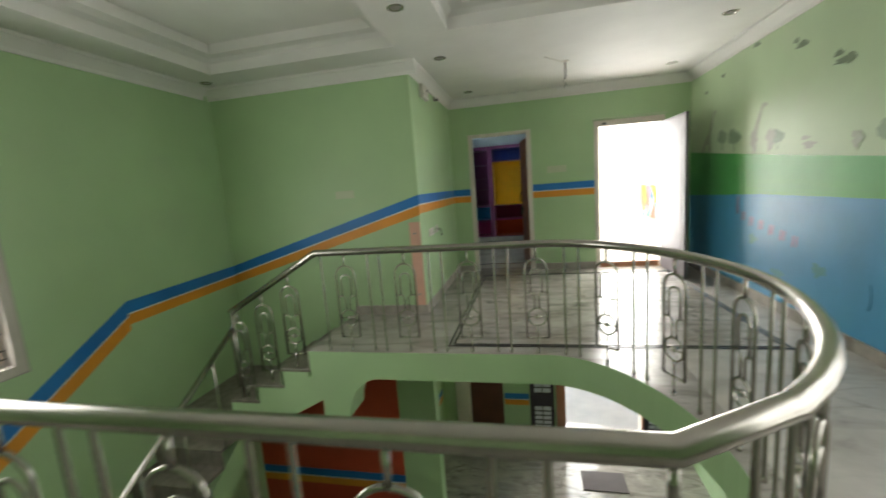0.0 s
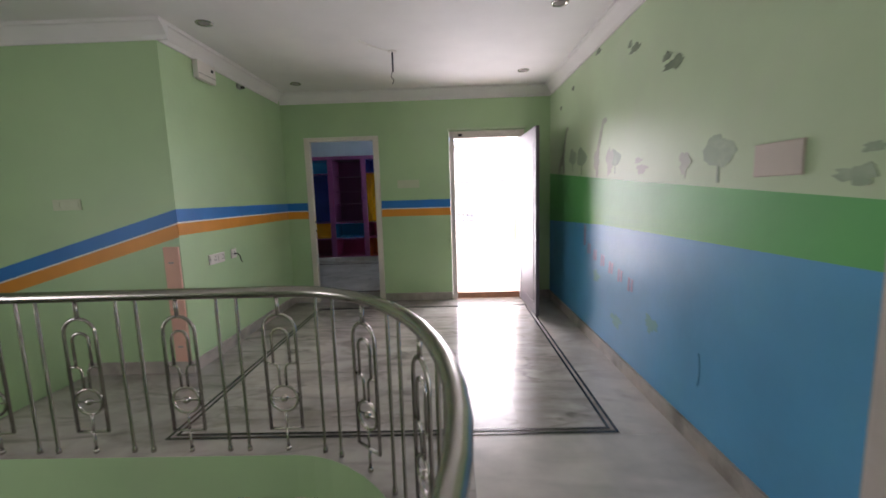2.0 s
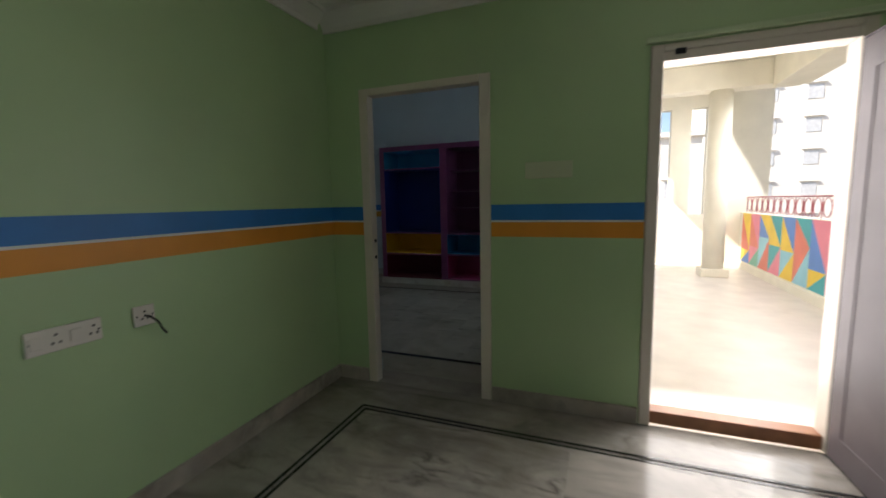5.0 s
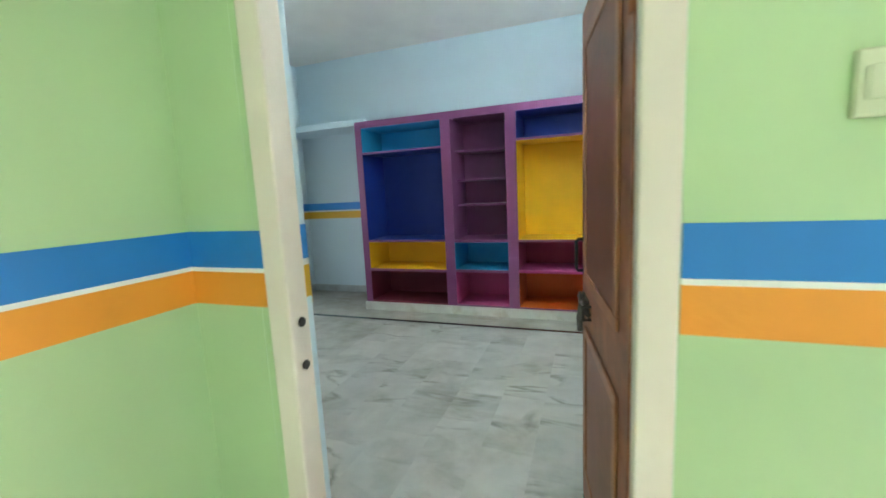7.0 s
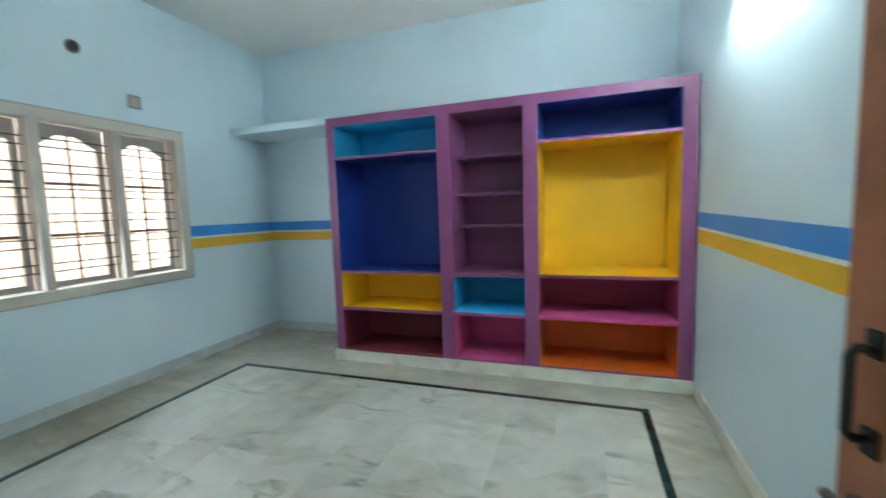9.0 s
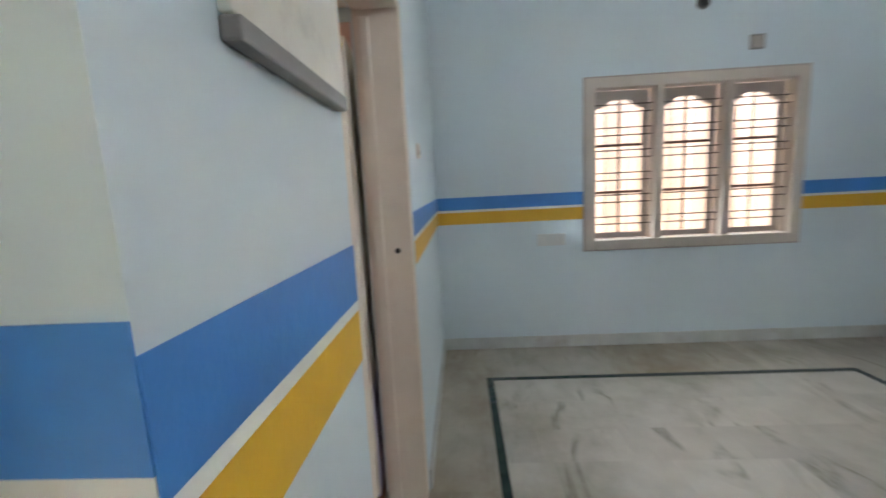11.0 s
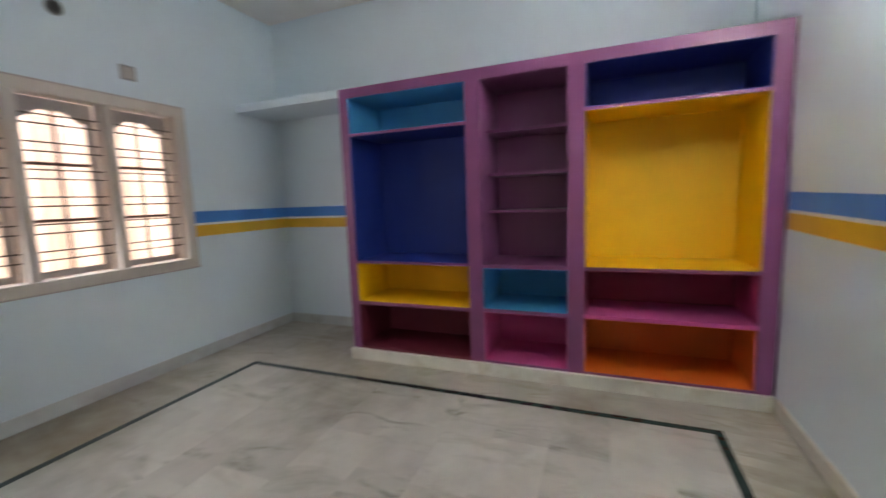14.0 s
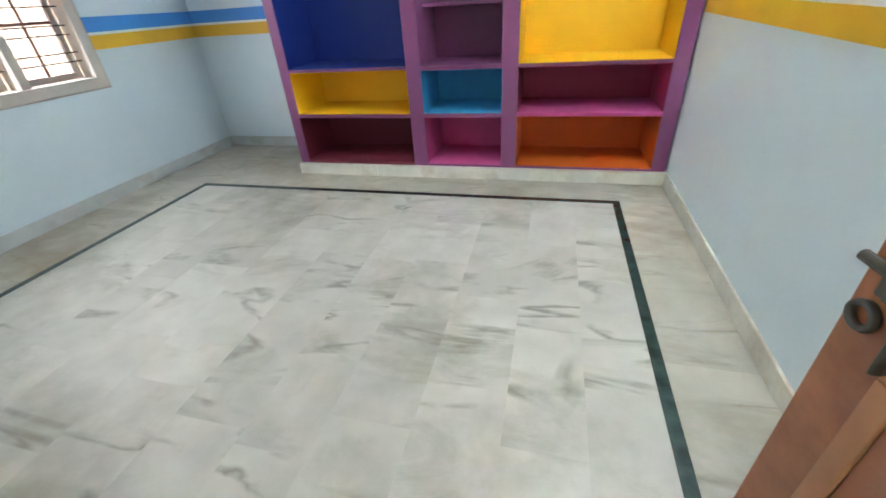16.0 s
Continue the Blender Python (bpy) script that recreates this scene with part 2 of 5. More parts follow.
MOULD = mat("tan_wood_moulding", (0.36, 0.165, 0.085), 0.45, vary=0.2, scale=9, bump=0.06)
GREYDOOR = mat("mauve_grey_painted_door", (0.125, 0.106, 0.118), 0.55, vary=0.12, bump=0.05, stain=(0.22, 0.19, 0.21), stain_amt=0.35)
DARKWOOD = mat("dark_brown_door_wood", (0.12, 0.04, 0.025), 0.4, vary=0.2, bump=0.05)
HALL_MARBLE = marble("hall_marble", (0.56, 0.52, 0.47), (0.16, 0.155, 0.135), 0.16, 1.45, 0.68, rnd=0.03, angle=0.95, cut=(0.45, 0.68), dirt=(0.16, 0.14, 0.11), dirt_amt=0.7, cuts=0.65, thin=0.8)
BED_MARBLE = marble("bedroom_marble", (0.53, 0.52, 0.475), (0.2, 0.195, 0.15), 0.42, 1.0, 0.6, rnd=0.09, angle=0.9, cut=(0.55, 0.74), dirt=(0.2, 0.18, 0.12), dirt_amt=0.95, cuts=6.0, thin=0.8)
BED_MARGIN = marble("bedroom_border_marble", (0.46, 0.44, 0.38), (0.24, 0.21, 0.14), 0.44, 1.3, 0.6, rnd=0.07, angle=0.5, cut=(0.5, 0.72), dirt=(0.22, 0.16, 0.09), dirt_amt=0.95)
GRANITE = mat("grey_stair_stone", (0.2, 0.18, 0.15), 0.3, vary=0.3, scale=12, bump=0.04)
MARGIN_MARBLE = marble("margin_marble", (0.47, 0.44, 0.4), (0.13, 0.125, 0.11), 0.2, 1.1, 0.6, rnd=0.05, angle=0.7, cut=(0.48, 0.72), dirt=(0.11, 0.1, 0.08), dirt_amt=0.7)
# lighter, less veined margin marble; the window side's brightness is put into its colour
LIT_SIDE_MARBLE = marble("lit_side_marble", (0.58, 0.55, 0.5), (0.24, 0.23, 0.205), 0.2, 0.9, 0.5, rnd=0.03, angle=0.7, cut=(0.5, 0.75), dirt=(0.26, 0.23, 0.19), dirt_amt=0.5, cuts=1.4, thin=0.5)
SKIRT = mat("stained_pinkish_skirting", (0.42, 0.38, 0.335), 0.4, vary=0.25, scale=5, bump=0.08, stain=(0.11, 0.105, 0.085), stain_amt=0.8, stain_scale=2.2)
BED_BASE = mat("painted_stained_skirting", (0.5, 0.54, 0.54), 0.5, vary=0.12, scale=5, bump=0.06, stain=(0.3, 0.26, 0.19), stain_amt=0.75, stain_scale=2.6)
BED_SKIRT = mat("off_white_skirting", (0.62, 0.62, 0.56), 0.45, vary=0.12, scale=5, bump=0.05, stain=(0.42, 0.34, 0.22), stain_amt=0.65, stain_scale=4)
LINE_BLACK = mat("black_marble_inlay", (0.02, 0.02, 0.02), 0.2, vary=0.2, bump=0.0)
LINE_GREEN = mat("dark_green_marble_inlay", (0.025, 0.05, 0.045), 0.2, vary=0.4, scale=14, bump=0.0)
PURPLE = mat("purple_enamel", (0.22, 0.063, 0.172), 0.42, vary=0.07, bump=0.08, bscale=40)
NAVY = mat("navy_enamel", (0.007, 0.03, 0.22), 0.58, vary=0.07, bump=0.05, bscale=40)
CYAN = mat("cyan_enamel", (0.03, 0.31, 0.58), 0.58, vary=0.07, bump=0.05, bscale=40)
YELLOW = mat("yellow_enamel", (0.8, 0.47, 0.006), 0.58, vary=0.07, bump=0.05, bscale=40)
MAROON = mat("maroon_enamel", (0.14, 0.014, 0.03), 0.58, vary=0.07, bump=0.05, bscale=40)
CRIMSON = mat("crimson_enamel", (0.31, 0.022, 0.085), 0.58, vary=0.07, bump=0.05, bscale=40)
PINK = mat("pink_enamel", (0.52, 0.075, 0.25), 0.58, vary=0.07, bump=0.05, bscale=40)
ORANGE = mat("orange_enamel", (0.64, 0.12, 0.01), 0.58, vary=0.07, bump=0.05, bscale=40)
BATH_TILE = mat("pink_bath_wall", (0.62, 0.42, 0.38), 0.3, vary=0.08, bump=0.03)
BATH_DADO = mat("slate_blue_bath_tile", (0.1, 0.1, 0.16), 0.3, vary=0.2, bump=0.03)
BATH_FLOOR = mat("brown_bath_floor", (0.3, 0.17, 0.11), 0.35, vary=0.15, bump=0.05)
TREE = mat("mural_tree_paint", (0.31, 0.42, 0.27), 0.45, vary=0.12, bump=0.1, stain=(0.5, 0.62, 0.42), stain_amt=0.6, stain_scale=9)
SHAPE = mat("mural_dark_paint", (0.17, 0.23, 0.14), 0.45, vary=0.15, bump=0.1, stain=(0.4, 0.52, 0.34), stain_amt=0.6, stain_scale=12)
SHAPE2 = mat("mural_mauve_paint", (0.42, 0.47, 0.35), 0.45, vary=0.1, bump=0.1, stain=(0.5, 0.62, 0.42), stain_amt=0.7, stain_scale=9)
LETTER = mat("red_scribble_paint", (0.24, 0.26, 0.45), 0.5, vary=0.2, bump=0.1)
TERRACE_FLOOR = mat("terrace_pale_stone", (0.78, 0.72, 0.66), 0.35, vary=0.08, bump=0.04, stain=(0.5, 0.45, 0.4), stain_amt=0.3)
NEIGHBOUR = mat("neighbour_white_wall", (0.85, 0.8, 0.74), 0.7, vary=0.05, bump=0.05)
PINKWALL = mat("translucent_pink_sheet", (0.8, 0.66, 0.57), 0.6, vary=0.05, bump=0.0)
# a little sun passes through, so that the shaded side looks brighter
pn = PINKWALL.node_tree
thru = pn.nodes.new("ShaderNodeBsdfTranslucent")
thru.inputs["Color"].default_value = (0.85, 0.7, 0.6, 1)
mixs = pn.nodes.new("ShaderNodeMixShader")
mixs.inputs[0].default_value = 0.02
pn.links.new(pn.nodes["Principled BSDF"].outputs[0], mixs.inputs[1])
pn.links.new(thru.outputs[0], mixs.inputs[2])
pn.links.new(mixs.outputs[0], pn.nodes["Material Output"].inputs["Surface"])
# far windows made pale: the outdoor glare is put into their colour
WINDOW_WASHED = mat("far_window_washed", (0.66, 0.66, 0.67), 0.3, vary=0.1, bump=0.0)
EARTH = mat("dusty_ground", (0.3, 0.26, 0.2), 0.9, vary=0.2, scale=0.3)


def glass_mat(name, rough, tint):
    m = bpy.data.materials.new(name)
    m.use_nodes = True
    b = m.node_tree.nodes["Principled BSDF"]
    b.inputs["Base Color"].default_value = (*tint, 1)
    b.inputs["Roughness"].default_value = rough
    b.inputs["Transmission Weight"].default_value = 1.0
    b.inputs["IOR"].default_value = 1.45
    MATS[name] = m
    return m


GLASS = glass_mat("clear_glass", 0.02, (0.95, 0.97, 0.96))
lamp_m = bpy.data.materials.new("lit_tube")
lamp_m.use_nodes = True
lb = lamp_m.node_tree.nodes["Principled BSDF"]
lb.inputs["Emission Color"].default_value = (0.86, 0.97, 1, 1)
lb.inputs["Emission Strength"].default_value = 16.5


# ---- mesh helpers ----
def box(bm, x0, x1, y0, y1, z0, z1, bev=0.0, mi=0):
    vs = [bm.verts.new((x, y, z)) for z in (z0, z1) for y in (y0, y1) for x in (x0, x1)]
    idx = ((0, 2, 3, 1), (4, 5, 7, 6), (0, 1, 5, 4), (2, 6, 7, 3), (0, 4, 6, 2), (1, 3, 7, 5))
    fs = [bm.faces.new([vs[i] for i in f]) for f in idx]
    for f in fs:
        f.material_index = mi
    if bev:
        es = list({e for f in fs for e in f.edges})
        bmesh.ops.bevel(bm, geom=es, offset=bev, segments=2, profile=0.5, affect="EDGES", clamp_overlap=True)
    return bm


def mesh_of(name, bm, mats, smooth=False):
    me = bpy.data.meshes.new(name)
    bm.normal_update()
    bm.to_mesh(me)
    bm.free()
    for m in (mats if isinstance(mats, (list, tuple)) else [mats]):
        me.materials.append(m)
    if smooth:
        for p in me.polygons:
            p.use_smooth = True
    return me


def part(name, bm, mats, parent=None, label="", smooth=False):
    ob = new(name, mesh_of(name, bm, mats, smooth))
    if parent:
        ob.parent = parent
    if label:
        tagged(ob, label)
    return ob


def part_box(name, dims, m, parent=None, bev=0.003, label=""):
    return part(name, box(bmesh.new(), *dims, bev=bev), m, parent, label)


def thing(name, label, category, group="", kind=""):
    return tagged(new(name), label, category, group, kind)


def tube(bm, pts, r, seg=10, closed=False, flat=1.0):
    """A round bar swept along a line of points."""
    pts = [Vector(p) for p in pts]
    n = len(pts)
    rings = []
    up = None
    for i, p in enumerate(pts):
        a = pts[(i - 1) % n] if (closed or i) else p
        c = pts[(i + 1) % n] if (closed or i < n - 1) else p
        d = (c - a).normalized()
        if up is None:
            up = Vector((0, 0, 1)) if abs(d.z) < 0.9 else Vector((1, 0, 0))
        side = d.cross(up)
        side = side.normalized() if side.length > 1e-6 else d.orthogonal().normalized()
        up = side.cross(d).normalized()
        rings.append([bm.verts.new(p + r * (math.cos(2 * math.pi * k / seg) * side + flat * math.sin(2 * math.pi * k / seg) * up)) for k in range(seg)])
    for i in range(n if closed else n - 1):
        a, c = rings[i], rings[(i + 1) % n]
        for k in range(seg):
            bm.faces.new((a[k], a[(k + 1) % seg], c[(k + 1) % seg], c[k]))
    if not closed:
        bm.faces.new(rings[0][::-1])
        bm.faces.new(rings[-1])
    return bm


def disc(bm, centre, axis, r, h, seg=16, bev=0.0):
    """A short cylinder with its axis along x, y or z."""
    m = Matrix.Translation(centre) @ {"x": pose(0, 0, 0, 0, 90, 0), "y": pose(0, 0, 0, 90, 0, 0), "z": Matrix()}[axis]
    g = bmesh.ops.create_cone(bm, cap_ends=True, segments=seg, radius1=r, radius2=r, depth=h, matrix=m)
    if bev:
        es = list({e for v in g["verts"] for e in v.link_edges if len(e.link_faces) == 2 and max(len(f.verts) for f in e.link_faces) > 4})
        bmesh.ops.bevel(bm, geom=es, offset=bev, segments=2, profile=0.5, affect="EDGES")
    return bm


def ball(bm, centre, r):
    bmesh.ops.create_uvsphere(bm, u_segments=12, v_segments=8, radius=r, matrix=Matrix.Translation(centre))
    return bm


def prism(bm, pts, z0, z1, top=0, side=0, bottom=None):
    """A flat-topped slab from an outline."""
    lo = [bm.verts.new((x, y, z0)) for x, y in pts]
    hi = [bm.verts.new((x, y, z1)) for x, y in pts]
    f = bm.faces.new(hi)
    f.material_index = top
    g = bm.faces.new(lo[::-1])
    g.material_index = side if bottom is None else bottom
    n = len(pts)
    for i in range(n):
        s = bm.faces.new((lo[i], lo[(i + 1) % n], hi[(i + 1) % n], hi[i]))
        s.material_index = side
    bmesh.ops.recalc_face_normals(bm, faces=bm.faces)
    bmesh.ops.triangulate(bm, faces=[x for x in bm.faces if len(x.verts) > 4])
    return bm


def plate(bm, axis, at, pts, thick):
    """A thin sheet on a wall: pts are (along, z); axis is the wall's normal; thick goes to the side that is seen."""
    def p(u, v, d):
        return (at + d, u, v) if axis == "x" else (u, at + d, v)
    a = [bm.verts.new(p(u, v, 0)) for u, v in pts]
    b = [bm.verts.new(p(u, v, thick)) for u, v in pts]
    n = len(pts)
    bm.faces.new(a)
    bm.faces.new(b)
    for i in range(n):
        bm.faces.new((a[i], a[(i + 1) % n], b[(i + 1) % n], b[i]))
    bmesh.ops.recalc_face_normals(bm, faces=bm.faces)
    return bm


def wall(name, axis, d0, d1, u0, u1, z0, z1, holes, mats, label):
    """A thick wall with openings. axis: its normal. mats: low side, high side, reveals."""
    us = sorted({u0, u1, *[h for q in holes for h in q[:2]]})
    zs = sorted({z0, z1, *[h for q in holes for h in q[2:]]})
    solid = {}
    for i in range(len(us) - 1):
        for j in range(len(zs) - 1):
            cu, cz = (us[i] + us[i + 1]) / 2, (zs[j] + zs[j + 1]) / 2
            solid[i, j] = not any(h[0] < cu < h[1] and h[2] < cz < h[3] for h in holes)
    bm = bmesh.new()
    vs = {}

    def v(i, j, k):
        if (i, j, k) not in vs:
            d = (d0, d1)[k]
            vs[i, j, k] = bm.verts.new((d, us[i], zs[j]) if axis == "x" else (us[i], d, zs[j]))
        return vs[i, j, k]

    def face(q, mi):
        bm.faces.new(q).material_index = mi
    for (i, j), s in solid.items():
        if not s:
            continue
        for k in (0, 1):
            face((v(i, j, k), v(i + 1, j, k), v(i + 1, j + 1, k), v(i, j + 1, k)), k)
        for di, dj, a, b in ((-1, 0, (i, j), (i, j + 1)), (1, 0, (i + 1, j), (i + 1, j + 1)), (0, -1, (i, j), (i + 1, j)), (0, 1, (i, j + 1), (i + 1, j + 1))):
            if not solid.get((i + di, j + dj), False):
                face((v(*a, 0), v(*b, 0), v(*b, 1), v(*a, 1)), 2)
    bmesh.ops.recalc_face_normals(bm, faces=bm.faces)
    return tagged(part(name, bm, mats), label, "wall", kind="structure")


# ---- measures of the house ----
HX = 3.39            # hall's mural wall
XB = -2.4            # stairwell's outer wall
WX, BR = -2.931, 1.425  # bedroom's window wall and opposite wall
YN, YBK, YS = 0.206, 4.235, 3.465  # bedroom's near wall, back wall, shelf front
HC, BC = 2.68, 3.27  # hall and bedroom ceilings
YA = -2.16           # stair wall beside the landing
YR, YNEAR = -3.2, -5.7  # gallery edges

# ---- large structure ----
wall_far = wall("wall_far", "y", 0, YN, WX - 0.2, BR + 0.15, -3.2, 3.6,
                [(0.24, 1.22, -0.06, 2.14), (-1.24, -0.27, -0.06, 2.12)], (GREEN, BED_WALL, BED_WALL), "green painted wall with two door openings")
wall_door = wall("wall_terrace_side", "y", 0, YN, BR + 0.15, 4.5, -3.2, 3.6,
                 [(2.115, 3.06, -0.06, 2.16), (1.5 + 0.1, 2.75, -3.0, -0.95)], (GREEN, CREAM, FRAME), "green painted wall with terrace door opening")
part("plaster_return", box(bmesh.new(), 0.24, 0.269, 0.0005, 0.065, 0, 2.139), GREEN, wall_far)
wall_left = wall("wall_left", "x", -0.2, 0, YA + 0.2, 0, -0.25, 3.6, [], (BATH_TILE, GREEN, GREEN), "green painted hall wall beside landing")
wall_stair = wall("wall_stair", "y", YA, YA + 0.2, WX, 0, -3.0, 3.6, [], (GREEN, BATH_TILE, GREEN), "green painted stair wall")
wall_b = wall("wall_stairwell", "x", XB - 0.2, XB, -8.6, YA, -3.2, 3.6, [(-5.75, -4.34, 0.3, 1.75)], (CREAM, GREEN, FRAME), "green painted stairwell wall with window")
wall_mural = wall("wall_mural", "x", HX, HX + 0.23, -8.6, 0, -3.2, 3.6, [(-6.3, -4.08, 0.2, 2.42)], (GREEN, CREAM, FRAME), "hall wall with painted mural bands")
wall_back = wall("wall_back", "y", -8.8, -8.6, XB - 0.2, HX + 0.23, -3.2, 3.6, [], (CREAM, GREEN, GREEN), "plain green wall closing the hall")
wall_win = wall("wall_window", "x", WX - 0.22, WX, -2.2, YBK + 0.2, -0.3, 3.6,
                [(1.433, 3.09, 0.845, 2.185), (-1.25, -0.55, 2.1, 2.7)], (CREAM, BED_WALL, FRAME), "pale blue bedroom wall with triple window")
wall_bed_back = wall("wall_bedroom_back", "y", YBK, YBK + 0.2, WX, BR + 0.15, -0.3, 3.6, [], (BED_WALL, CREAM, BED_WALL), "pale blue bedroom back wall")
wall_bed_right = wall("wall_bedroom_right", "x", BR, BR + 0.15, YN, YBK, -0.3, 3.6, [], (BED_WALL, CREAM, BED_WALL), "pale blue bedroom side wall")

# gallery outline round the stairwell
arc = []
for k in range(25):
    a = math.pi / 2 - math.pi * k / 24
    c, s = math.cos(a), math.sin(a)
    n = 2 / 1.88
    arc.append((1.25 + 0.875 * abs(c) ** n, -4.45 + 1.25 * math.copysign(abs(s) ** n, s)))
arc = [p for p in arc if p[0] > 1.62 or p[1] > -4.45] + [(1.4, YNEAR + 0.01)]
edge = []
for i, (x, y) in enumerate(arc):
    d = Vector((x - 1.25, y + 4.45)).normalized() * 0.05
    edge.append((x - d.x, y - d.y))
outline = [(-0.85, YA), (0, YA), (0, 0), (HX, 0), (HX, -8.6), (XB, -8.6), (XB, YNEAR + 0.05)] + edge[::-1] + [(-0.85, YR - 0.05)]
tagged(part("floor_hall", prism(bmesh.new(), outline, -0.25, 0, 0, 1, 2), [MARGIN_MARBLE, GREEN, WHITE]), "grey veined polished marble gallery floor", "floor", kind="structure")
tagged(part("floor_bedroom", prism(bmesh.new(), [(WX, 0), (BR, 0), (BR, YBK), (WX, YBK)], -0.25, -0.004), [BED_MARBLE]), "pale marble bedroom floor", "floor", kind="structure")
tagged(part_box("threshold_bedroom", (0.27, 1.219, 0.0005, YN - 0.0005, -0.02, 0.002), MARGIN_MARBLE, None, 0), "dirty grey marble threshold in the doorway", "threshold", kind="structure")
tagged(part("floor_bathroom", prism(bmesh.new(), [(WX, YA + 0.2), (-0.2, YA + 0.2), (-0.2, -0.001), (WX, -0.001)], -0.25, -0.03), [BATH_FLOOR]), "brown tiled bathroom floor", "floor", kind="structure")
tagged(part("floor_lower", prism(bmesh.new(), [(XB, -8.6), (HX, -8.6), (HX, 0), (XB, 0)], -3.2, -3.0), [HALL_MARBLE]), "grey marble ground-floor hall", "floor", kind="structure")


def ceiling(name, x0, x1, y0, y1, z, trays, label):
    """A false ceiling with stepped recessed trays, one mesh."""
    bm = bmesh.new()
    xs = sorted({x0, x1, *[v for t in trays for v in t[:2]]})
    ys = sorted({y0, y1, *[v for t in trays for v in t[2:4]]})
    for i in range(len(xs) - 1):
        for j in range(len(ys) - 1):
            cx, cy = (xs[i] + xs[i + 1]) / 2, (ys[j] + ys[j + 1]) / 2
            if not any(t[0] < cx < t[1] and t[2] < cy < t[3] for t in trays):
                bm.faces.new([bm.verts.new(p) for p in ((xs[i], ys[j], z), (xs[i], ys[j + 1], z), (xs[i + 1], ys[j + 1], z), (xs[i + 1], ys[j], z))])
    for a0, a1, b0, b1 in trays:
        prev = [(a0, b0), (a0, b1), (a1, b1), (a1, b0)]
        h = z
        for inset, rise in ((0.0, 0.1), (0.05, 0.03), (0.16, 0.0), (0.16, 0.09)):
            cur = [(a0 + inset, b0 + inset), (a0 + inset, b1 - inset), (a1 - inset, b1 - inset), (a1 - inset, b0 + inset)]
            for k in range(4):
                p, q, r, s = prev[k], prev[(k + 1) % 4], cur[(k + 1) % 4], cur[k]
                bm.faces.new([bm.verts.new(v) for v in ((*p, h), (*q, h), (*r, h + rise), (*s, h + rise))])
            prev, h = cur, h + rise
        bm.faces.new([bm.verts.new((*p, h)) for p in prev])
    bmesh.ops.remove_doubles(bm, verts=bm.verts, dist=1e-5)
    bmesh.ops.recalc_face_normals(bm, faces=bm.faces)
    return tagged(part(name, bm, WHITE), label, "ceiling", kind="structure")


ceiling("ceiling_hall", XB, HX, -8.6, 0, HC, [(-1.95, 0.02, -5.4, -2.62), (0.55, 2.82, -5.4, -2.8)], "white false ceiling with stepped recessed trays")
tagged(part_box("ceiling_bedroom", (WX, BR, YN, YBK, BC, BC + 0.1), WHITE, bev=0), "plain white bedroom ceiling", "ceiling", kind="structure")
tagged(part_box("ceiling_bathroom", (WX, -0.2, YA + 0.2, 0, 2.85, 2.95), WHITE, bev=0), "plain white bathroom ceiling", "ceiling", kind="structure")
tagged(part_box("roof_slab", (WX - 0.2, HX + 0.23, -8.8, YBK + 0.2, 3.6, 3.75), CREAM, bev=0), "concrete roof slab", "roof", kind="structure")


def cornice(name, axis, at, side, u0, u1, z):
    """Cove moulding under the ceiling: side is the way into the room."""
    prof = [(0, -0.13), (0.015, -0.13), (0.02, -0.1), (0.05, -0.06), (0.075, -0.03), (0.09, -0.025), (0.09, 0), (0, 0)]
    bm = bmesh.new()
    ends = []
    for u in (u0, u1):
        ends.append([bm.verts.new((at + side * d, u, z + h) if axis == "x" else (u, at + side * d, z + h)) for d, h in prof])
    n = len(prof)
    for k in range(n):
        bm.faces.new((ends[0][k], ends[0][(k + 1) % n], ends[1][(k + 1) % n], ends[1][k]))
    bm.faces.new(ends[0])
    bm.faces.new(ends[1][::-1])
    bmesh.ops.recalc_face_normals(bm, faces=bm.faces)
    return tagged(part(name, bm, WHITE), "white plaster cove cornice", "trim", kind="structure")


cornice("trim_cornice_far", "y", 0, -1, 0, HX, HC - 0.001)
cornice("trim_cornice_left", "x", 0, 1, YA, -0.09, HC - 0.001)
cornice("trim_cornice_stair", "y", YA, -1, XB, 0.09, HC - 0.001)
cornice("trim_cornice_stairwell", "x", XB, 1, -8.6, YA - 0.09, HC - 0.001)
cornice("trim_cornice_mural", "x", HX, -1, -8.6, -0.09, HC - 0.001)


def skirting(name, axis, at, side, u0, u1, h, d, m, label):
    dims = (at, at + side * d, u0, u1, 0, h) if axis == "x" else (u0, u1, at, at + side * d, 0, h)
    x0, x1, y0, y1, z0, z1 = dims
    bm = box(bmesh.new(), min(x0, x1), max(x0, x1), min(y0, y1), max(y0, y1), z0, z1, bev=0.004)
    return tagged(part(name, bm, m), label, "skirting", kind="structure")


for nm, args in {"far_a": ("y", 0, -1, 0.02, 0.265), "far_b": ("y", 0, -1, 1.225, 2.11), "far_c": ("y", 0, -1, 3.07, HX - 0.02),
                 "left": ("x", 0, 1, YA - 0.02, -0.001), "mural": ("x", HX, -1, -8.6, -0.001), "stair": ("y", YA, -1, -0.85, 0.0)}.items():
    skirting("baseboard_" + nm, *args, 0.1, 0.02, SKIRT, "stained grey marble skirting")
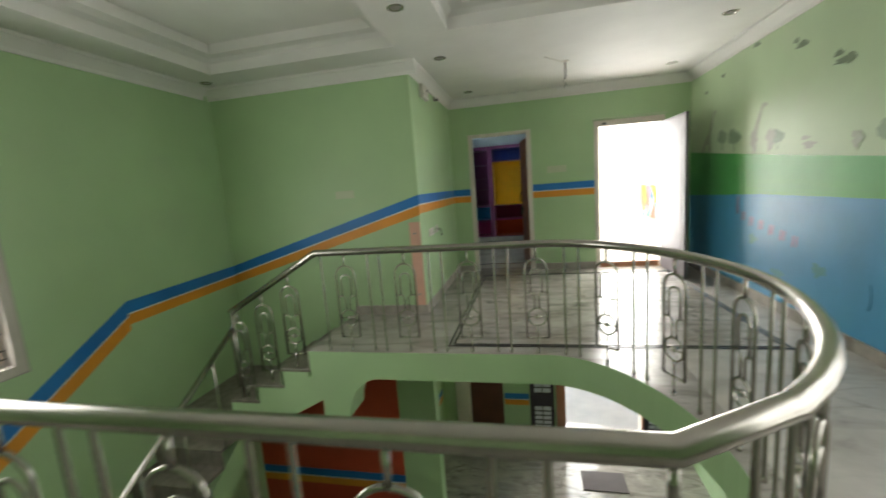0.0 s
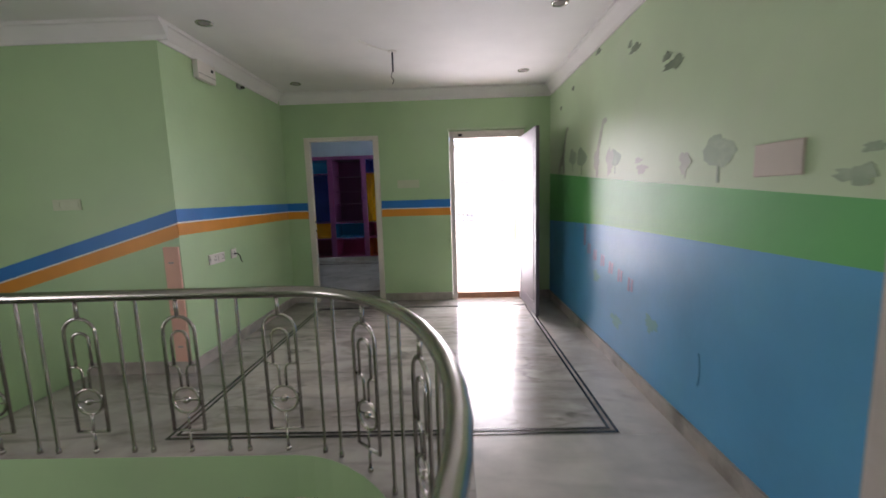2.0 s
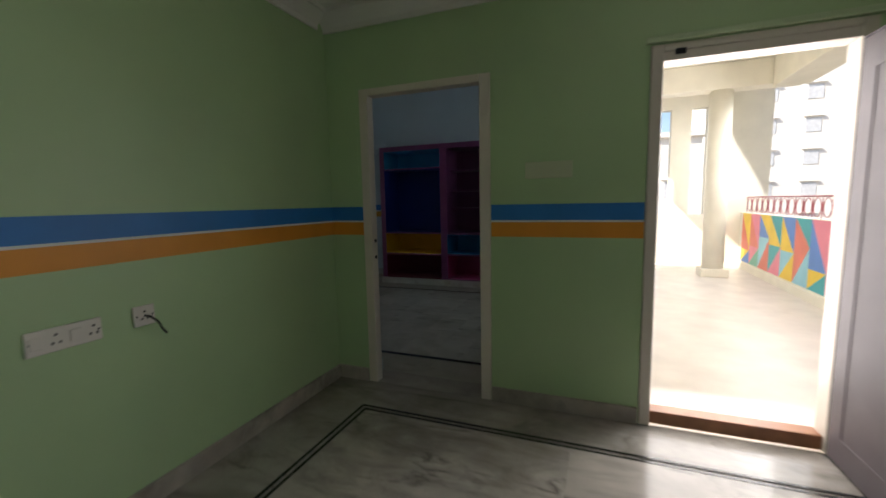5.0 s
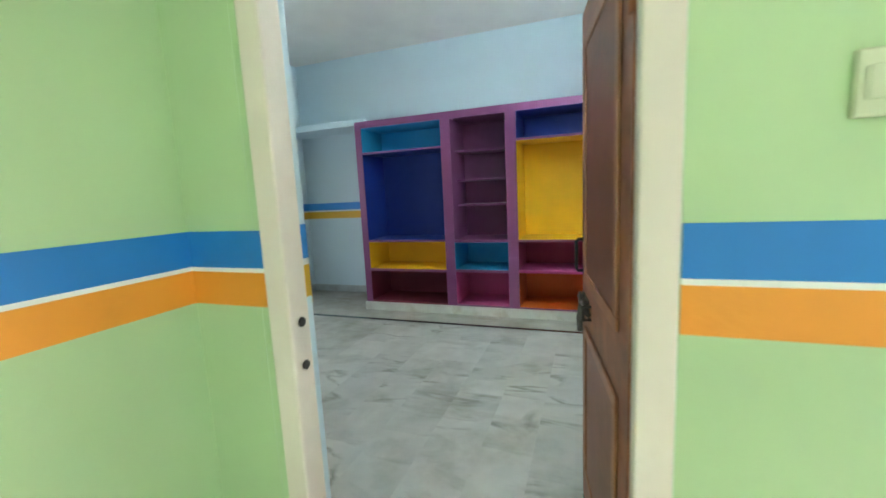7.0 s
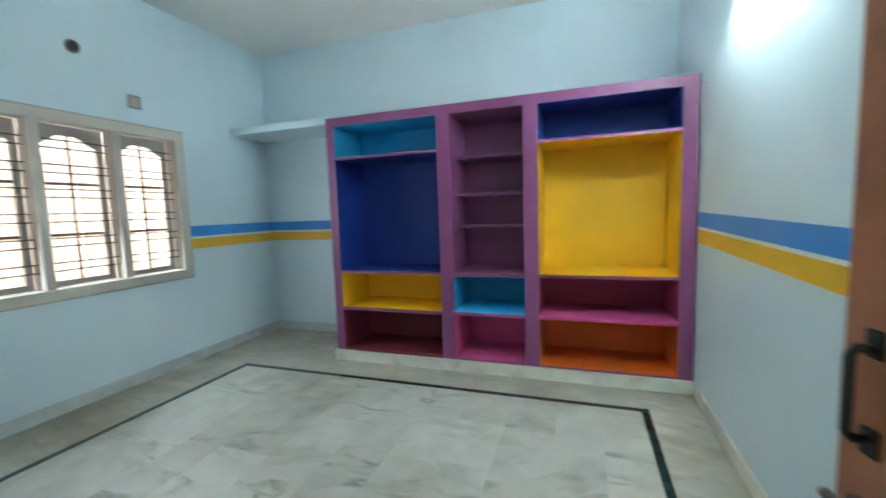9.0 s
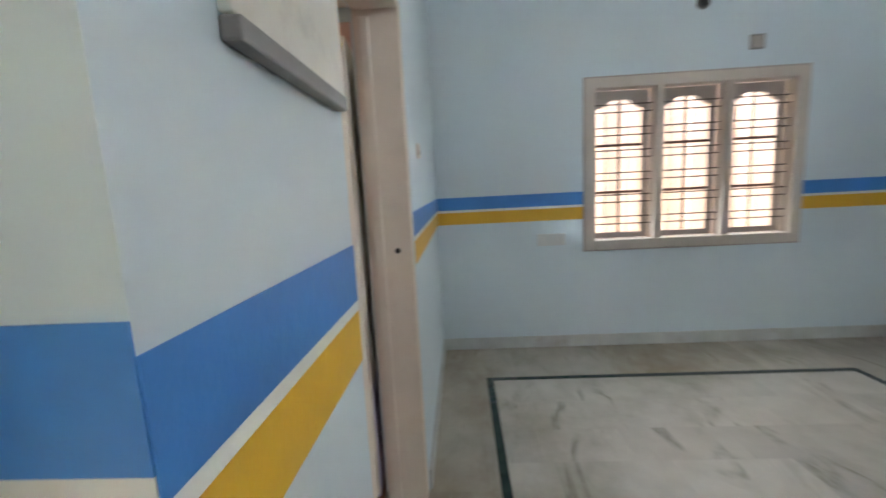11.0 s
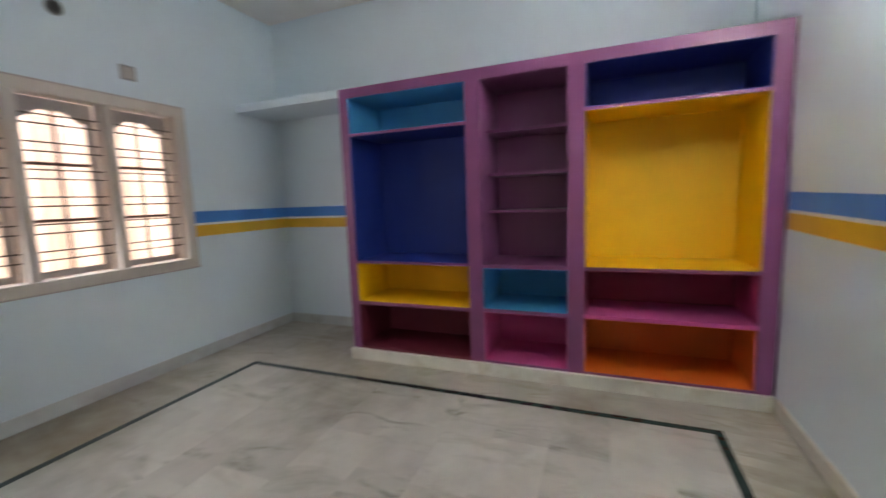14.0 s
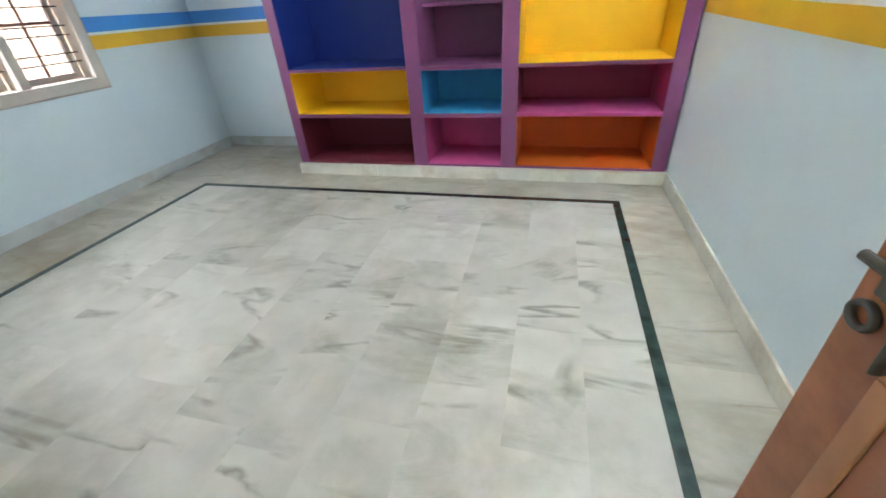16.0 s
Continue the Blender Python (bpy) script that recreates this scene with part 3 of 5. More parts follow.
for nm, args in {"window": ("x", WX, 1, YN, YBK), "right": ("x", BR, -1, YN, YS - 0.03), "back": ("y", YBK, -1, WX + 0.015, -1.56),
                 "near_a": ("y", YN, 1, WX + 0.015, -1.25), "near_b": ("y", YN, 1, -0.26, 0.26), "near_c": ("y", YN, 1, 1.23, BR - 0.015)}.items():
    skirting("baseboard_bed_" + nm, *args, 0.1, 0.014, BED_SKIRT if nm == "right" else BED_BASE, "painted skirting with brown stains")


# painted bands on the walls
def band(name, axis, at, thick, u0, u1, zt0, zt1, h, m, parent):
    """zt0, zt1: the upper edge's height at u0 and u1."""
    part(name, plate(bmesh.new(), axis, at, [(u0, zt0 - h), (u1, zt1 - h), (u1, zt1), (u0, zt0)], thick), m, parent)


def bands(axis, at, thick, u0, u1, zt0, zt1, parent, blue, orange, h1=0.1, gap=0.012, h2=0.093):
    band("blue_band", axis, at, thick, u0, u1, zt0, zt1, h1, blue, parent)
    band("cream_line", axis, at, thick * 0.8, u0, u1, zt0 - h1, zt1 - h1, gap, STRIPE_WHITE, parent)
    band("orange_band", axis, at, thick, u0, u1, zt0 - h1 - gap, zt1 - h1 - gap, h2, orange, parent)


ZS = 1.32
bands("x", 0, 0.002, YA, 0, ZS, ZS, wall_left, STRIPE_BLUE, STRIPE_ORANGE)
bands("y", 0, -0.002, 0.0, 0.268, ZS, ZS, wall_far, STRIPE_BLUE, STRIPE_ORANGE)
bands("y", 0, -0.002, 1.222, 2.113, ZS, ZS, wall_far, STRIPE_BLUE, STRIPE_ORANGE)
bands("y", YA, -0.002, XB, 0.0, 0.62, ZS, wall_stair, STRIPE_BLUE, STRIPE_ORANGE, 0.105, 0.012, 0.1)
bands("x", XB, 0.002, -3.55, YA, 0.58, 0.62, wall_b, STRIPE_BLUE, STRIPE_ORANGE, 0.11)
bands("x", XB, 0.002, -6.6, -3.55, -1.2, 0.58, wall_b, STRIPE_BLUE, STRIPE_ORANGE, 0.13, 0.012, 0.12)
for a, b in ((0.2, 1.4315), (3.0915, YBK)):
    bands("x", WX, 0.002, a, b, ZS, ZS, wall_win, BED_BLUE, BED_YELLOW, 0.105, 0.02, 0.1)
bands("y", YBK, -0.002, WX, -1.55, ZS, ZS, wall_bed_back, BED_BLUE, BED_YELLOW, 0.105, 0.02, 0.1)
bands("x", BR, -0.002, YN, YS, 1.27, ZS, wall_bed_right, BED_BLUE, BED_YELLOW, 0.1, 0.018, 0.092)
for a, b, za, zb in ((WX, -1.242, ZS, 1.305), (-0.27, 0.24, 1.297, 1.297), (1.22, BR, ZS, ZS)):
    bands("y", YN, 0.002, a, b, za, zb, wall_far, BED_BLUE, BED_YELLOW, 0.105, 0.02, 0.1)
bands("x", 0.24, 0.002, 0.066, YN, ZS, ZS, wall_far, BED_BLUE, BED_YELLOW, 0.105, 0.02, 0.1)

# mural wall: pale top, grass band, blue lower field
MT = 0.002
part("pale_upper_field", plate(bmesh.new(), "x", HX, [(-4.08, 1.31), (-2.43, 1.42), (0, 1.6), (0, HC), (-4.08, HC)], -MT), GREEN_TOP, wall_mural)
part("grass_band", plate(bmesh.new(), "x", HX, [(-4.08, 1.1), (-1.8, 1.08), (0, 1.01), (0, 1.6), (-2.43, 1.42), (-4.08, 1.31)], -MT), MID_GREEN, wall_mural)
part("blue_lower_field", plate(bmesh.new(), "x", HX, [(-4.08, 0.1), (0, 0.1), (0, 1.01), (-1.8, 1.08), (-4.08, 1.1)], -MT), MURAL_BLUE, wall_mural)

# floor inlays
def inlay(name, x0, x1, y0, y1, w, z, m, label):
    bm = bmesh.new()
    for a in ((x0, x1, y0, y0 + w), (x0, x1, y1 - w, y1), (x0, x0 + w, y0 + w, y1 - w), (x1 - w, x1, y0 + w, y1 - w)):
        box(bm, *a, z - 0.003, z)
    return tagged(part(name, bm, m), label, "floor inlay", kind="structure")


inlay("trim_outer_line", 0.42, 3.04, -3.095, -0.345, 0.016, 0.005, LINE_BLACK, "thin black marble line in the hall floor")
inlay("trim_inner_line", 0.458, 3.002, -3.057, -0.383, 0.016, 0.005, LINE_BLACK, "thin black marble line in the hall floor")
inlay("trim_bedroom_line", -2.37, 1.083, 0.54, 3.14, 0.048, 0.002, LINE_GREEN, "dark green marble line in the bedroom floor")

# ---- doors ----
def door_frame(name, label, x0, x1, y0, y1, top, w, parts=("jamb", "jamb", "head"), axis="y"):
    ob = thing(name, label, "door frame", kind="structure")
    part_box("jamb", (x0, x0 + w, y0, y1, 0, top), FRAME, ob, 0.006)
    part_box("jamb", (x1 - w, x1, y0, y1, 0, top), FRAME, ob, 0.006)
    part_box("head", (x0 + w, x1 - w, y0, y1, top - w + 0.02, top), FRAME, ob, 0.006)
    return ob


d1 = door_frame("door_frame_bedroom", "cream painted wooden bedroom door frame", 0.27, 1.218, -0.012, 0.065, 2.138, 0.07)
for z in (0.95, 1.07):
    part("latch_hole", disc(bmesh.new(), (0.3425, 0.03, z), "x", 0.013, 0.005, 10), BLACK, d1)
d2 = door_frame("door_frame_terrace", "cream painted terrace door frame with raised sill", 2.118, 3.057, -0.012, 0.12, 2.158, 0.06)
part_box("head_lining", (2.179, 2.996, -0.008, 0.118, 2.07, 2.117), FRAME, d2, 0.004)
part_box("hood_moulding", (2.09, 3.08, -0.035, -0.0005, 2.165, 2.195), GREEN_TOP, d2, 0.006, "pale green hood over the door head")
part_box("door_sill", (2.178, 2.997, 0.02, 0.12, 0.001, 0.08), MOULD, d2, 0.005)
part_box("latch_keeper", (2.23, 2.28, -0.022, -0.012, 2.095, 2.125), IRON, d2, 0.002)
d3 = door_frame("door_frame_bathroom", "cream painted bathroom door frame with latch hole", -1.238, -0.272, 0.02, YN - 0.003, 2.118, 0.05)
part_box("door_stop", (-1.187, -1.172, 0.045, 0.085, 0, 2.06), FRAME, d3, 0.003)
part("latch_hole", disc(bmesh.new(), (-1.187, 0.14, 1.15), "x", 0.012, 0.006, 10), BLACK, d3)

# bedroom door leaf, built along local x from the hinge
leaf = thing("bedroom_door", "open brown wooden panelled door with worn varnish", "door")
LW, LH = 0.788, 2.05
part_box("door_slab", (0, LW, -0.02, 0.02, 0.012, LH), DOORWOOD, leaf, 0.004)
for side in (1, -1):
    y = 0.02 * side
    for a0, a1, b0, b1 in ((0.1, 0.69, 1.01, 1.93), (0.1, 0.69, 0.17, 0.83)):
        for q in ((a0, a1, b1 - 0.04, b1), (a0, a1, b0, b0 + 0.04), (a0, a0 + 0.04, b0 + 0.04, b1 - 0.04), (a1 - 0.04, a1, b0 + 0.04, b1 - 0.04)):
            part_box("moulding", (q[0], q[1], min(y, y + 0.01 * side), max(y, y + 0.01 * side), q[2], q[3]), MOULD, leaf, 0.004)
        part_box("panel", (a0 + 0.041, a1 - 0.041, min(y, y + 0.004 * side), max(y, y + 0.004 * side), b0 + 0.041, b1 - 0.041), PANELWOOD, leaf, 0.002)
handle = part("pull_handle", tube(bmesh.new(), [(0.728, 0.02, 1.18), (0.73, 0.045, 1.18), (0.73, 0.052, 1.17), (0.73, 0.052, 1.06), (0.73, 0.045, 1.05), (0.728, 0.02, 1.05)], 0.007, 8), IRON, leaf, "black iron pull handle", True)
part_box("handle_foot", (0.715, 0.743, 0.02, 0.026, 1.165, 1.205), IRON, handle, 0.002)
part_box("handle_foot", (0.715, 0.743, 0.02, 0.026, 1.025, 1.065), IRON, handle, 0.002)
bolt = part("sliding_bolt", tube(bmesh.new(), [(0.53, 0.034, 0.922), (0.788, 0.034, 0.928)], 0.009, 10), DULL, leaf, "black iron sliding bolt", True)
part_box("bolt_plate", (0.61, 0.655, 0.02, 0.044, 0.895, 0.95), DULL, bolt, 0.004)
part_box("bolt_plate", (0.7, 0.742, 0.02, 0.044, 0.895, 0.96), DULL, bolt, 0.004)
part_box("bolt_backplate", (0.605, 0.746, 0.02, 0.025, 0.88, 0.955), DULL, bolt, 0.002)
part("bolt_hasp", tube(bmesh.new(), [(0.675, 0.04, 0.92), (0.678, 0.048, 0.865), (0.68, 0.045, 0.81)], 0.012, 8, flat=0.5), DULL, bolt, "", True)
part("bolt_eye", tube(bmesh.new(), [(0.752 + 0.02 * math.cos(2 * math.pi * k / 14), 0.027, 0.848 + 0.02 * math.sin(2 * math.pi * k / 14)) for k in range(14)], 0.009, 8, closed=True, flat=0.6), DULL, bolt, "", True)
part("staple", tube(bmesh.new(), [(0.56, 0.02, 0.895), (0.56, 0.052, 0.895), (0.56, 0.052, 0.945), (0.56, 0.02, 0.945)], 0.006, 6), DULL, bolt)
for z in (0.25, 1.8):
    part("hinge", disc(bmesh.new(), (0.0, 0.022, z), "z", 0.01, 0.1, 10), DOORWOOD, leaf)
leaf.matrix_world = pose(1.172, 0.19, 0.0, 0, 0, 98.7)

# terrace door leaf, swung into the hall
leaf2 = thing("terrace_door", "open mauve-grey painted flush door", "door")
part_box("door_slab", (0, 0.85, -0.018, 0.018, 0.012, 2.05), GREYDOOR, leaf2, 0.004)
part_box("edge_strip", (0, 0.85, -0.02, 0.02, 2.051, 2.06), GREYDOOR, leaf2, 0.002)
part_box("edge_strip", (0.851, 0.862, -0.02, 0.02, 0.012, 2.06), GREYDOOR, leaf2, 0.002)
for q in ((0.1, 0.76, 1.9, 1.915), (0.1, 0.76, 0.14, 0.155), (0.1, 0.115, 0.155, 1.9), (0.745, 0.76, 0.155, 1.9)):
    part_box("panel_bead", (q[0], q[1], -0.022, -0.018, q[2], q[3]), GREYDOOR, leaf2, 0.0015)
leaf2.matrix_world = pose(3.012, -0.03, 0, 0, 0, -88)

# bathroom door leaf, seen edge on
leaf3 = thing("bathroom_door", "white plastic bathroom door standing open inwards", "door")
part_box("door_slab", (0, 0.72, -0.018, 0.018, 0.03, 2.0), PLATE, leaf3, 0.004)
part_box("kick_plate", (0.001, 0.72, -0.021, 0.021, 0.02, 0.55), mat("lavender_plastic", (0.4, 0.38, 0.55), 0.4), leaf3, 0.003)
leaf3.matrix_world = pose(-1.18, -0.03, 0, 0, 0, 186)


# ---- wardrobe niches ----
shelf = thing("wardrobe_shelves", "built-in open wardrobe painted purple, yellow, blue and pink", "wardrobe")
SX = [(-1.483, -0.493), (-0.383, 0.222), (0.332, 1.317)]
cells = [[(1.9, 2.18, CYAN), (0.86, 1.88, NAVY), (0.515, 0.84, YELLOW), (0.115, 0.49, MAROON)],
         [(0.855, 2.18, PURPLE), (0.52, 0.83, CYAN), (0.115, 0.495, PINK)],
         [(1.905, 2.18, NAVY), (0.855, 1.885, YELLOW), (0.52, 0.835, CRIMSON), (0.115, 0.5, ORANGE)]]
YBACK = 4.02
holes = [(x0, x1, z0, z1) for (x0, x1), col in zip(SX, cells) for z0, z1, _ in col]
fr = wall("frame_front", "y", YS, YS + 0.5, -1.563, 1.414, 0.1, 2.255, holes, (PURPLE, PURPLE, PURPLE), "")
for k in ("label", "category", "kind"):
    if k in fr:
        del fr[k]
fr.parent = shelf
part_box("back_panel", (-1.563, 1.414, YS + 0.501, YBACK + 0.1, 0.1, 2.255), PURPLE, shelf, 0)
for (x0, x1), col in zip(SX, cells):
    for z0, z1, m in col:
        t = 0.004
        bm = bmesh.new()
        y0, y1 = YS + 0.004, YS + 0.496
        fv = [bm.verts.new((x, y0, z)) for x, z in ((x0 + t, z0 + t), (x1 - t, z0 + t), (x1 - t, z1 - t), (x0 + t, z1 - t))]
        bv = [bm.verts.new((v.co.x, y1, v.co.z)) for v in fv]
        bm.faces.new(bv)
        for i in range(4):
            bm.faces.new((fv[i], fv[(i + 1) % 4], bv[(i + 1) % 4], bv[i]))
        lin = part("niche_lining", bm, m, shelf)
        sol = lin.modifiers.new("thickness", "SOLIDIFY")
        sol.thickness, sol.offset = 0.003, 0
        if m in (CRIMSON, MAROON):
            part_box("shelf_edge", (x0 + 0.001, x1 - 0.001, YS - 0.002, YS + 0.45, z0 - 0.022, z0 + 0.006), PINK if m is CRIMSON else MAROON, shelf, 0.002)
for z in (1.24, 1.52, 1.84):
    part_box("shelf_board", (-0.378, 0.217, YS + 0.17, YS + 0.49, z - 0.012, z + 0.008), PURPLE, shelf, 0.003)
plinth = thing("wardrobe_plinth", "off-white marble plinth under the wardrobe", "plinth")
for k in range(4):
    part_box("plinth_slab", (-1.578 + 0.7495 * k, -1.578 + 0.7495 * (k + 1) - 0.0008, YS - 0.025, YS + 0.4, 0.0015, 0.1), BED_SKIRT, plinth, 0.005)
tagged(part_box("loft_slab", (WX + 0.002, -1.565, 3.69, YBK - 0.002, 2.262, 2.335), BED_WALL, None, 0.004), "pale blue concrete loft slab in the alcove", "loft shelf")


# ---- windows ----
def bars(bm, axis_y0, axis_y1, x, zs, r):
    for z in zs:
        tube(bm, [(x, axis_y0, z), (x, axis_y1, z)], r, 6)


def arch_panel(bm, y0, y1, z0, z1, x0, x1, w, rise):
    """A shutter leaf: stiles, bottom rail and an ogee-arched head."""
    box(bm, x0, x1, y0, y0 + w, z0, z1)
    box(bm, x0, x1, y1 - w, y1, z0, z1)
    box(bm, x0, x1, y0 + w, y1 - w, z0, z0 + w)
    a, b = y0 + w, y1 - w
    n = 14
    prev = None
    for k in range(n + 1):
        u = k / n
        y = a + (b - a) * u
        h = 0.5 - 0.5 * math.cos(2 * math.pi * u)
        z = z1 - w - 0.03 - rise + rise * min(1, h * 1.5)
        cur = [bm.verts.new(p) for p in ((x0, y, z), (x1, y, z), (x1, y, z1), (x0, y, z1))]
        if prev:
            for i in range(4):
                j = (i + 1) % 4
                bm.faces.new((prev[i], prev[j], cur[j], cur[i]))
        prev = cur
    return bm


def window(name, label, x, s, y0, y1, z0, z1, lights, fw=0.07, mw=0.065, heads=()):
    """A barred window in a wall across x; s is the way outdoors."""
    ob = thing(name, label, "window", kind="structure")
    d0, d1 = sorted((x - s * 0.02, x + s * 0.1))
    fr = part("window_frame", box(bmesh.new(), d0, d1, y0, y0 + fw, z0, z1, 0.005), WINFRAME, ob)
    part_box("frame_side", (d0, d1, y1 - fw, y1, z0, z1), WINFRAME, ob, 0.005)
    part_box("frame_head", (d0, d1, y0 + fw, y1 - fw, z1 - fw, z1), WINFRAME, ob, 0.005)
    part_box("window_sill", (min(d0, x - s * 0.035), max(d1, x - s * 0.035), y0 + fw, y1 - fw, z0, z0 + fw), WINFRAME, ob, 0.005)
    # grey strips round the frame stand in for its shadow gap
    b0, b1 = sorted((x - s * 0.0005, x - s * 0.012))
    for q in ((y0 - 0.012, y0 - 0.0005, z0 - 0.012, z1 + 0.012), (y1 + 0.0005, y1 + 0.012, z0 - 0.012, z1 + 0.012), (y0, y1, z1 + 0.0005, z1 + 0.012), (y0, y1, z0 - 0.012, z0 - 0.0005)):
        part_box("frame_bead", (b0, b1, *q), SHUTTER, ob, 0.002)
    wl = (y1 - y0 - 2 * fw - (lights - 1) * mw) / lights
    rows = [z0 + fw, *heads, z1 - fw]
    for k in range(lights):
        a = y0 + fw + k * (wl + mw)
        if k:
            part_box("mullion", (d0, d1, a - mw, a, z0 + fw, z1 - fw), WINFRAME, ob, 0.005)
        for j in range(len(rows) - 1):
            c0, c1 = rows[j] + (0.035 if j else 0), rows[j + 1] - (0.035 if j < len(rows) - 2 else 0)
            if j:
                part_box("transom", (d0, d1, a, a + wl, rows[j] - 0.035, rows[j] + 0.035), WINFRAME, ob, 0.005)
            sh = part("shutter", arch_panel(bmesh.new(), a, a + wl, c0, c1, *sorted((x + s * 0.105, x + s * 0.14)), 0.042, 0.07), SHUTTER, ob, "weathered grey shutter with arched head")
            bmb = bmesh.new()
            box(bmb, *sorted((x + s * 0.11, x + s * 0.13)), a + wl / 2 - 0.008, a + wl / 2 + 0.008, c0 + 0.03, c1 - 0.05)
            part("glazing_bar", bmb, MATS["rust_brown_bar"], sh)
            gp = part("pane", box(bmesh.new(), *sorted((x + s * 0.122, x + s * 0.126)), a + 0.03, a + wl - 0.03, c0 + 0.03, c1 - 0.03), GLASS, sh)
            gp.visible_shadow = False
            for f in (0.36, 0.68):
                zr = c1 - (c1 - c0) * f
                part("shutter_rail", box(bmesh.new(), *sorted((x + s * 0.108, x + s * 0.128)), a + 0.05, a + wl - 0.05, zr - 0.011, zr + 0.011), MATS["rust_brown_bar"], sh)
            for f in (0.3, 0.7):
                yu = a + wl * f
                part("outer_bar", tube(bmesh.new(), [(x + s * 0.17, yu, c0), (x + s * 0.17, yu, c1)], 0.005, 6), SHUTTER, ob)
            zz = c1 - 0.118
            while zz - 0.06 > c0 + 0.03:
                for zb in (zz, zz - 0.06):
                    part("grille_bar", tube(bmesh.new(), [(x + s * 0.052, a - 0.003, zb), (x + s * 0.052, a + wl + 0.003, zb)], 0.0058, 6), GRILLE, ob)
                zz -= 0.18
    return ob


mat("rust_brown_bar", (0.15, 0.08, 0.065), 0.5)
window("window_bedroom", "three-light cream window with iron grille and arched shutters", WX, -1, 1.42, 3.118, 0.835, 2.195, 3, fw=0.08)
win_h = window("window_hall", "tall cream hall window with black iron grille", HX, 1, -6.298, -4.082, 0.202, 2.418, 3, heads=(0.85,))
for k in range(9):
    for dy in (0.0, 0.066):
        y = -4.186 - 0.222 * k - dy
        part("upright_bar", tube(bmesh.new(), [(HX + 0.066, y, 0.27), (HX + 0.066, y, 2.35)], 0.006, 6), GRILLE, win_h)
window("window_stair", "cream stairwell window with iron grille bars", XB, -1, -5.748, -4.342, 0.302, 1.748, 2)
vent = thing("window_bath", "small high bathroom window with glass slats", "window", kind="structure")
for q in ((-1.248, -1.198, 2.102, 2.698), (-0.602, -0.552, 2.102, 2.698), (-1.198, -0.602, 2.102, 2.15), (-1.198, -0.602, 2.65, 2.698)):
    part_box("window_frame", (WX - 0.1, WX + 0.012, q[0], q[1], q[2], q[3]), FRAME, vent, 0.004)
for k in range(6):
    sl = part_box("slat", (-0.045, 0.045, -1.197, -0.603, -0.003, 0.003), GLASS, vent, 0)
    sl.matrix_local = pose(WX - 0.05, 0, 2.2 + 0.085 * k, 0, 50, 0)
    sl.visible_shadow = False

# ---- stair railing ----
rail = thing("stair_railing", "polished stainless steel railing with loop-patterned balusters", "railing")
RZ = 0.89


def resample(pts, step):
    out, acc = [Vector(pts[0])], 0.0
    for a, b in zip(pts, pts[1:]):
        a, b = Vector(a), Vector(b)
        L = (b - a).length
        d = step - acc
        while d <= L:
            out.append(a.lerp(b, d / L))
            d += step
        acc = L - (d - step)
    return out


flight = [(-1.64, YR, 0.36), (-0.7, YR, RZ)]
top_line = [Vector((x, y, RZ)) for x, y in [(-0.7, YR)] + arc + [(XB + 0.02, YNEAR)]]
part("handrail", tube(bmesh.new(), [Vector(flight[0])] + top_line, 0.03, 14), STEEL, rail, "", True)
bm_bar = bmesh.new()
zs = [0.0, 0.02, 0.028]
rad = [0.013, 0.013, 0.009]
k = 0
while zs[-1] < RZ - 0.03:
    zs.append(zs[-1] + 0.012)
    rad.append(0.0098 if k % 2 and 0.35 < zs[-1] < 0.8 else 0.0084)
    k += 1
prev = None
for z, r in zip(zs, rad):
    ring = [bm_bar.verts.new((r * math.cos(2 * math.pi * i / 8), r * math.sin(2 * math.pi * i / 8), z)) for i in range(8)]
    if prev:
        for i in range(8):
            bm_bar.faces.new((prev[i], prev[(i + 1) % 8], ring[(i + 1) % 8], ring[i]))
    else:
        bm_bar.faces.new(ring[::-1])
    prev = ring
ME_BAR = mesh_of("baluster", bm_bar, STEEL, True)


def loop_bm(half, z0, z1, r):
    pts = [(half, 0, z0)] + [(half * math.cos(a), 0, z1 - half + half * math.sin(a)) for a in [math.pi * i / 10 for i in range(11)]] + [(-half, 0, z0)]
    return tube(bmesh.new(), pts, r, 8)


bm_p = bmesh.new()
tube(bm_p, [(0, 0, 0.0), (0, 0, 0.02)], 0.013, 10)
tube(bm_p, [(0, 0, 0.02), (0, 0, 0.125)], 0.0075, 8)
bm_q = tube(bmesh.new(), [(0, 0, 0.765), (0, 0, RZ - 0.025)], 0.0105, 8)
ME_STEM = mesh_of("top_stem", bm_q, STEEL, True)
ME_POST = mesh_of("panel_post", bm_p, STEEL, True)
ME_OUT = mesh_of("outer_loop", loop_bm(0.086, 0.125, 0.77, 0.009), STEEL, True)
bmi = loop_bm(0.045, 0.5, 0.69, 0.0075)
for sg in (-1, 1):
    tube(bmi, [(sg * 0.086, 0, 0.5), (sg * 0.045, 0, 0.5), (sg * 0.026, 0, 0.49), (sg * 0.018, 0, 0.468), (sg * 0.018, 0, 0.37)], 0.0065, 8)
ME_IN = mesh_of("inner_loop", bmi, STEEL, True)
bmr = tube(bmesh.new(), [(0.073 * math.cos(2 * math.pi * i / 20), 0, 0.3 + 0.073 * math.sin(2 * math.pi * i / 20)) for i in range(20)], 0.0075, 8, closed=True)
tube(bmr, [(-0.086, 0, 0.3), (0.086, 0, 0.3)], 0.005, 6)
tube(bmr, [(0, 0, 0.227), (0, 0, 0.125)], 0.0065, 8)
ME_RING = mesh_of("ring", bmr, STEEL, True)
ME_HUB = mesh_of("hub", ball(bmesh.new(), (0, 0, 0.3), 0.02), STEEL, True)
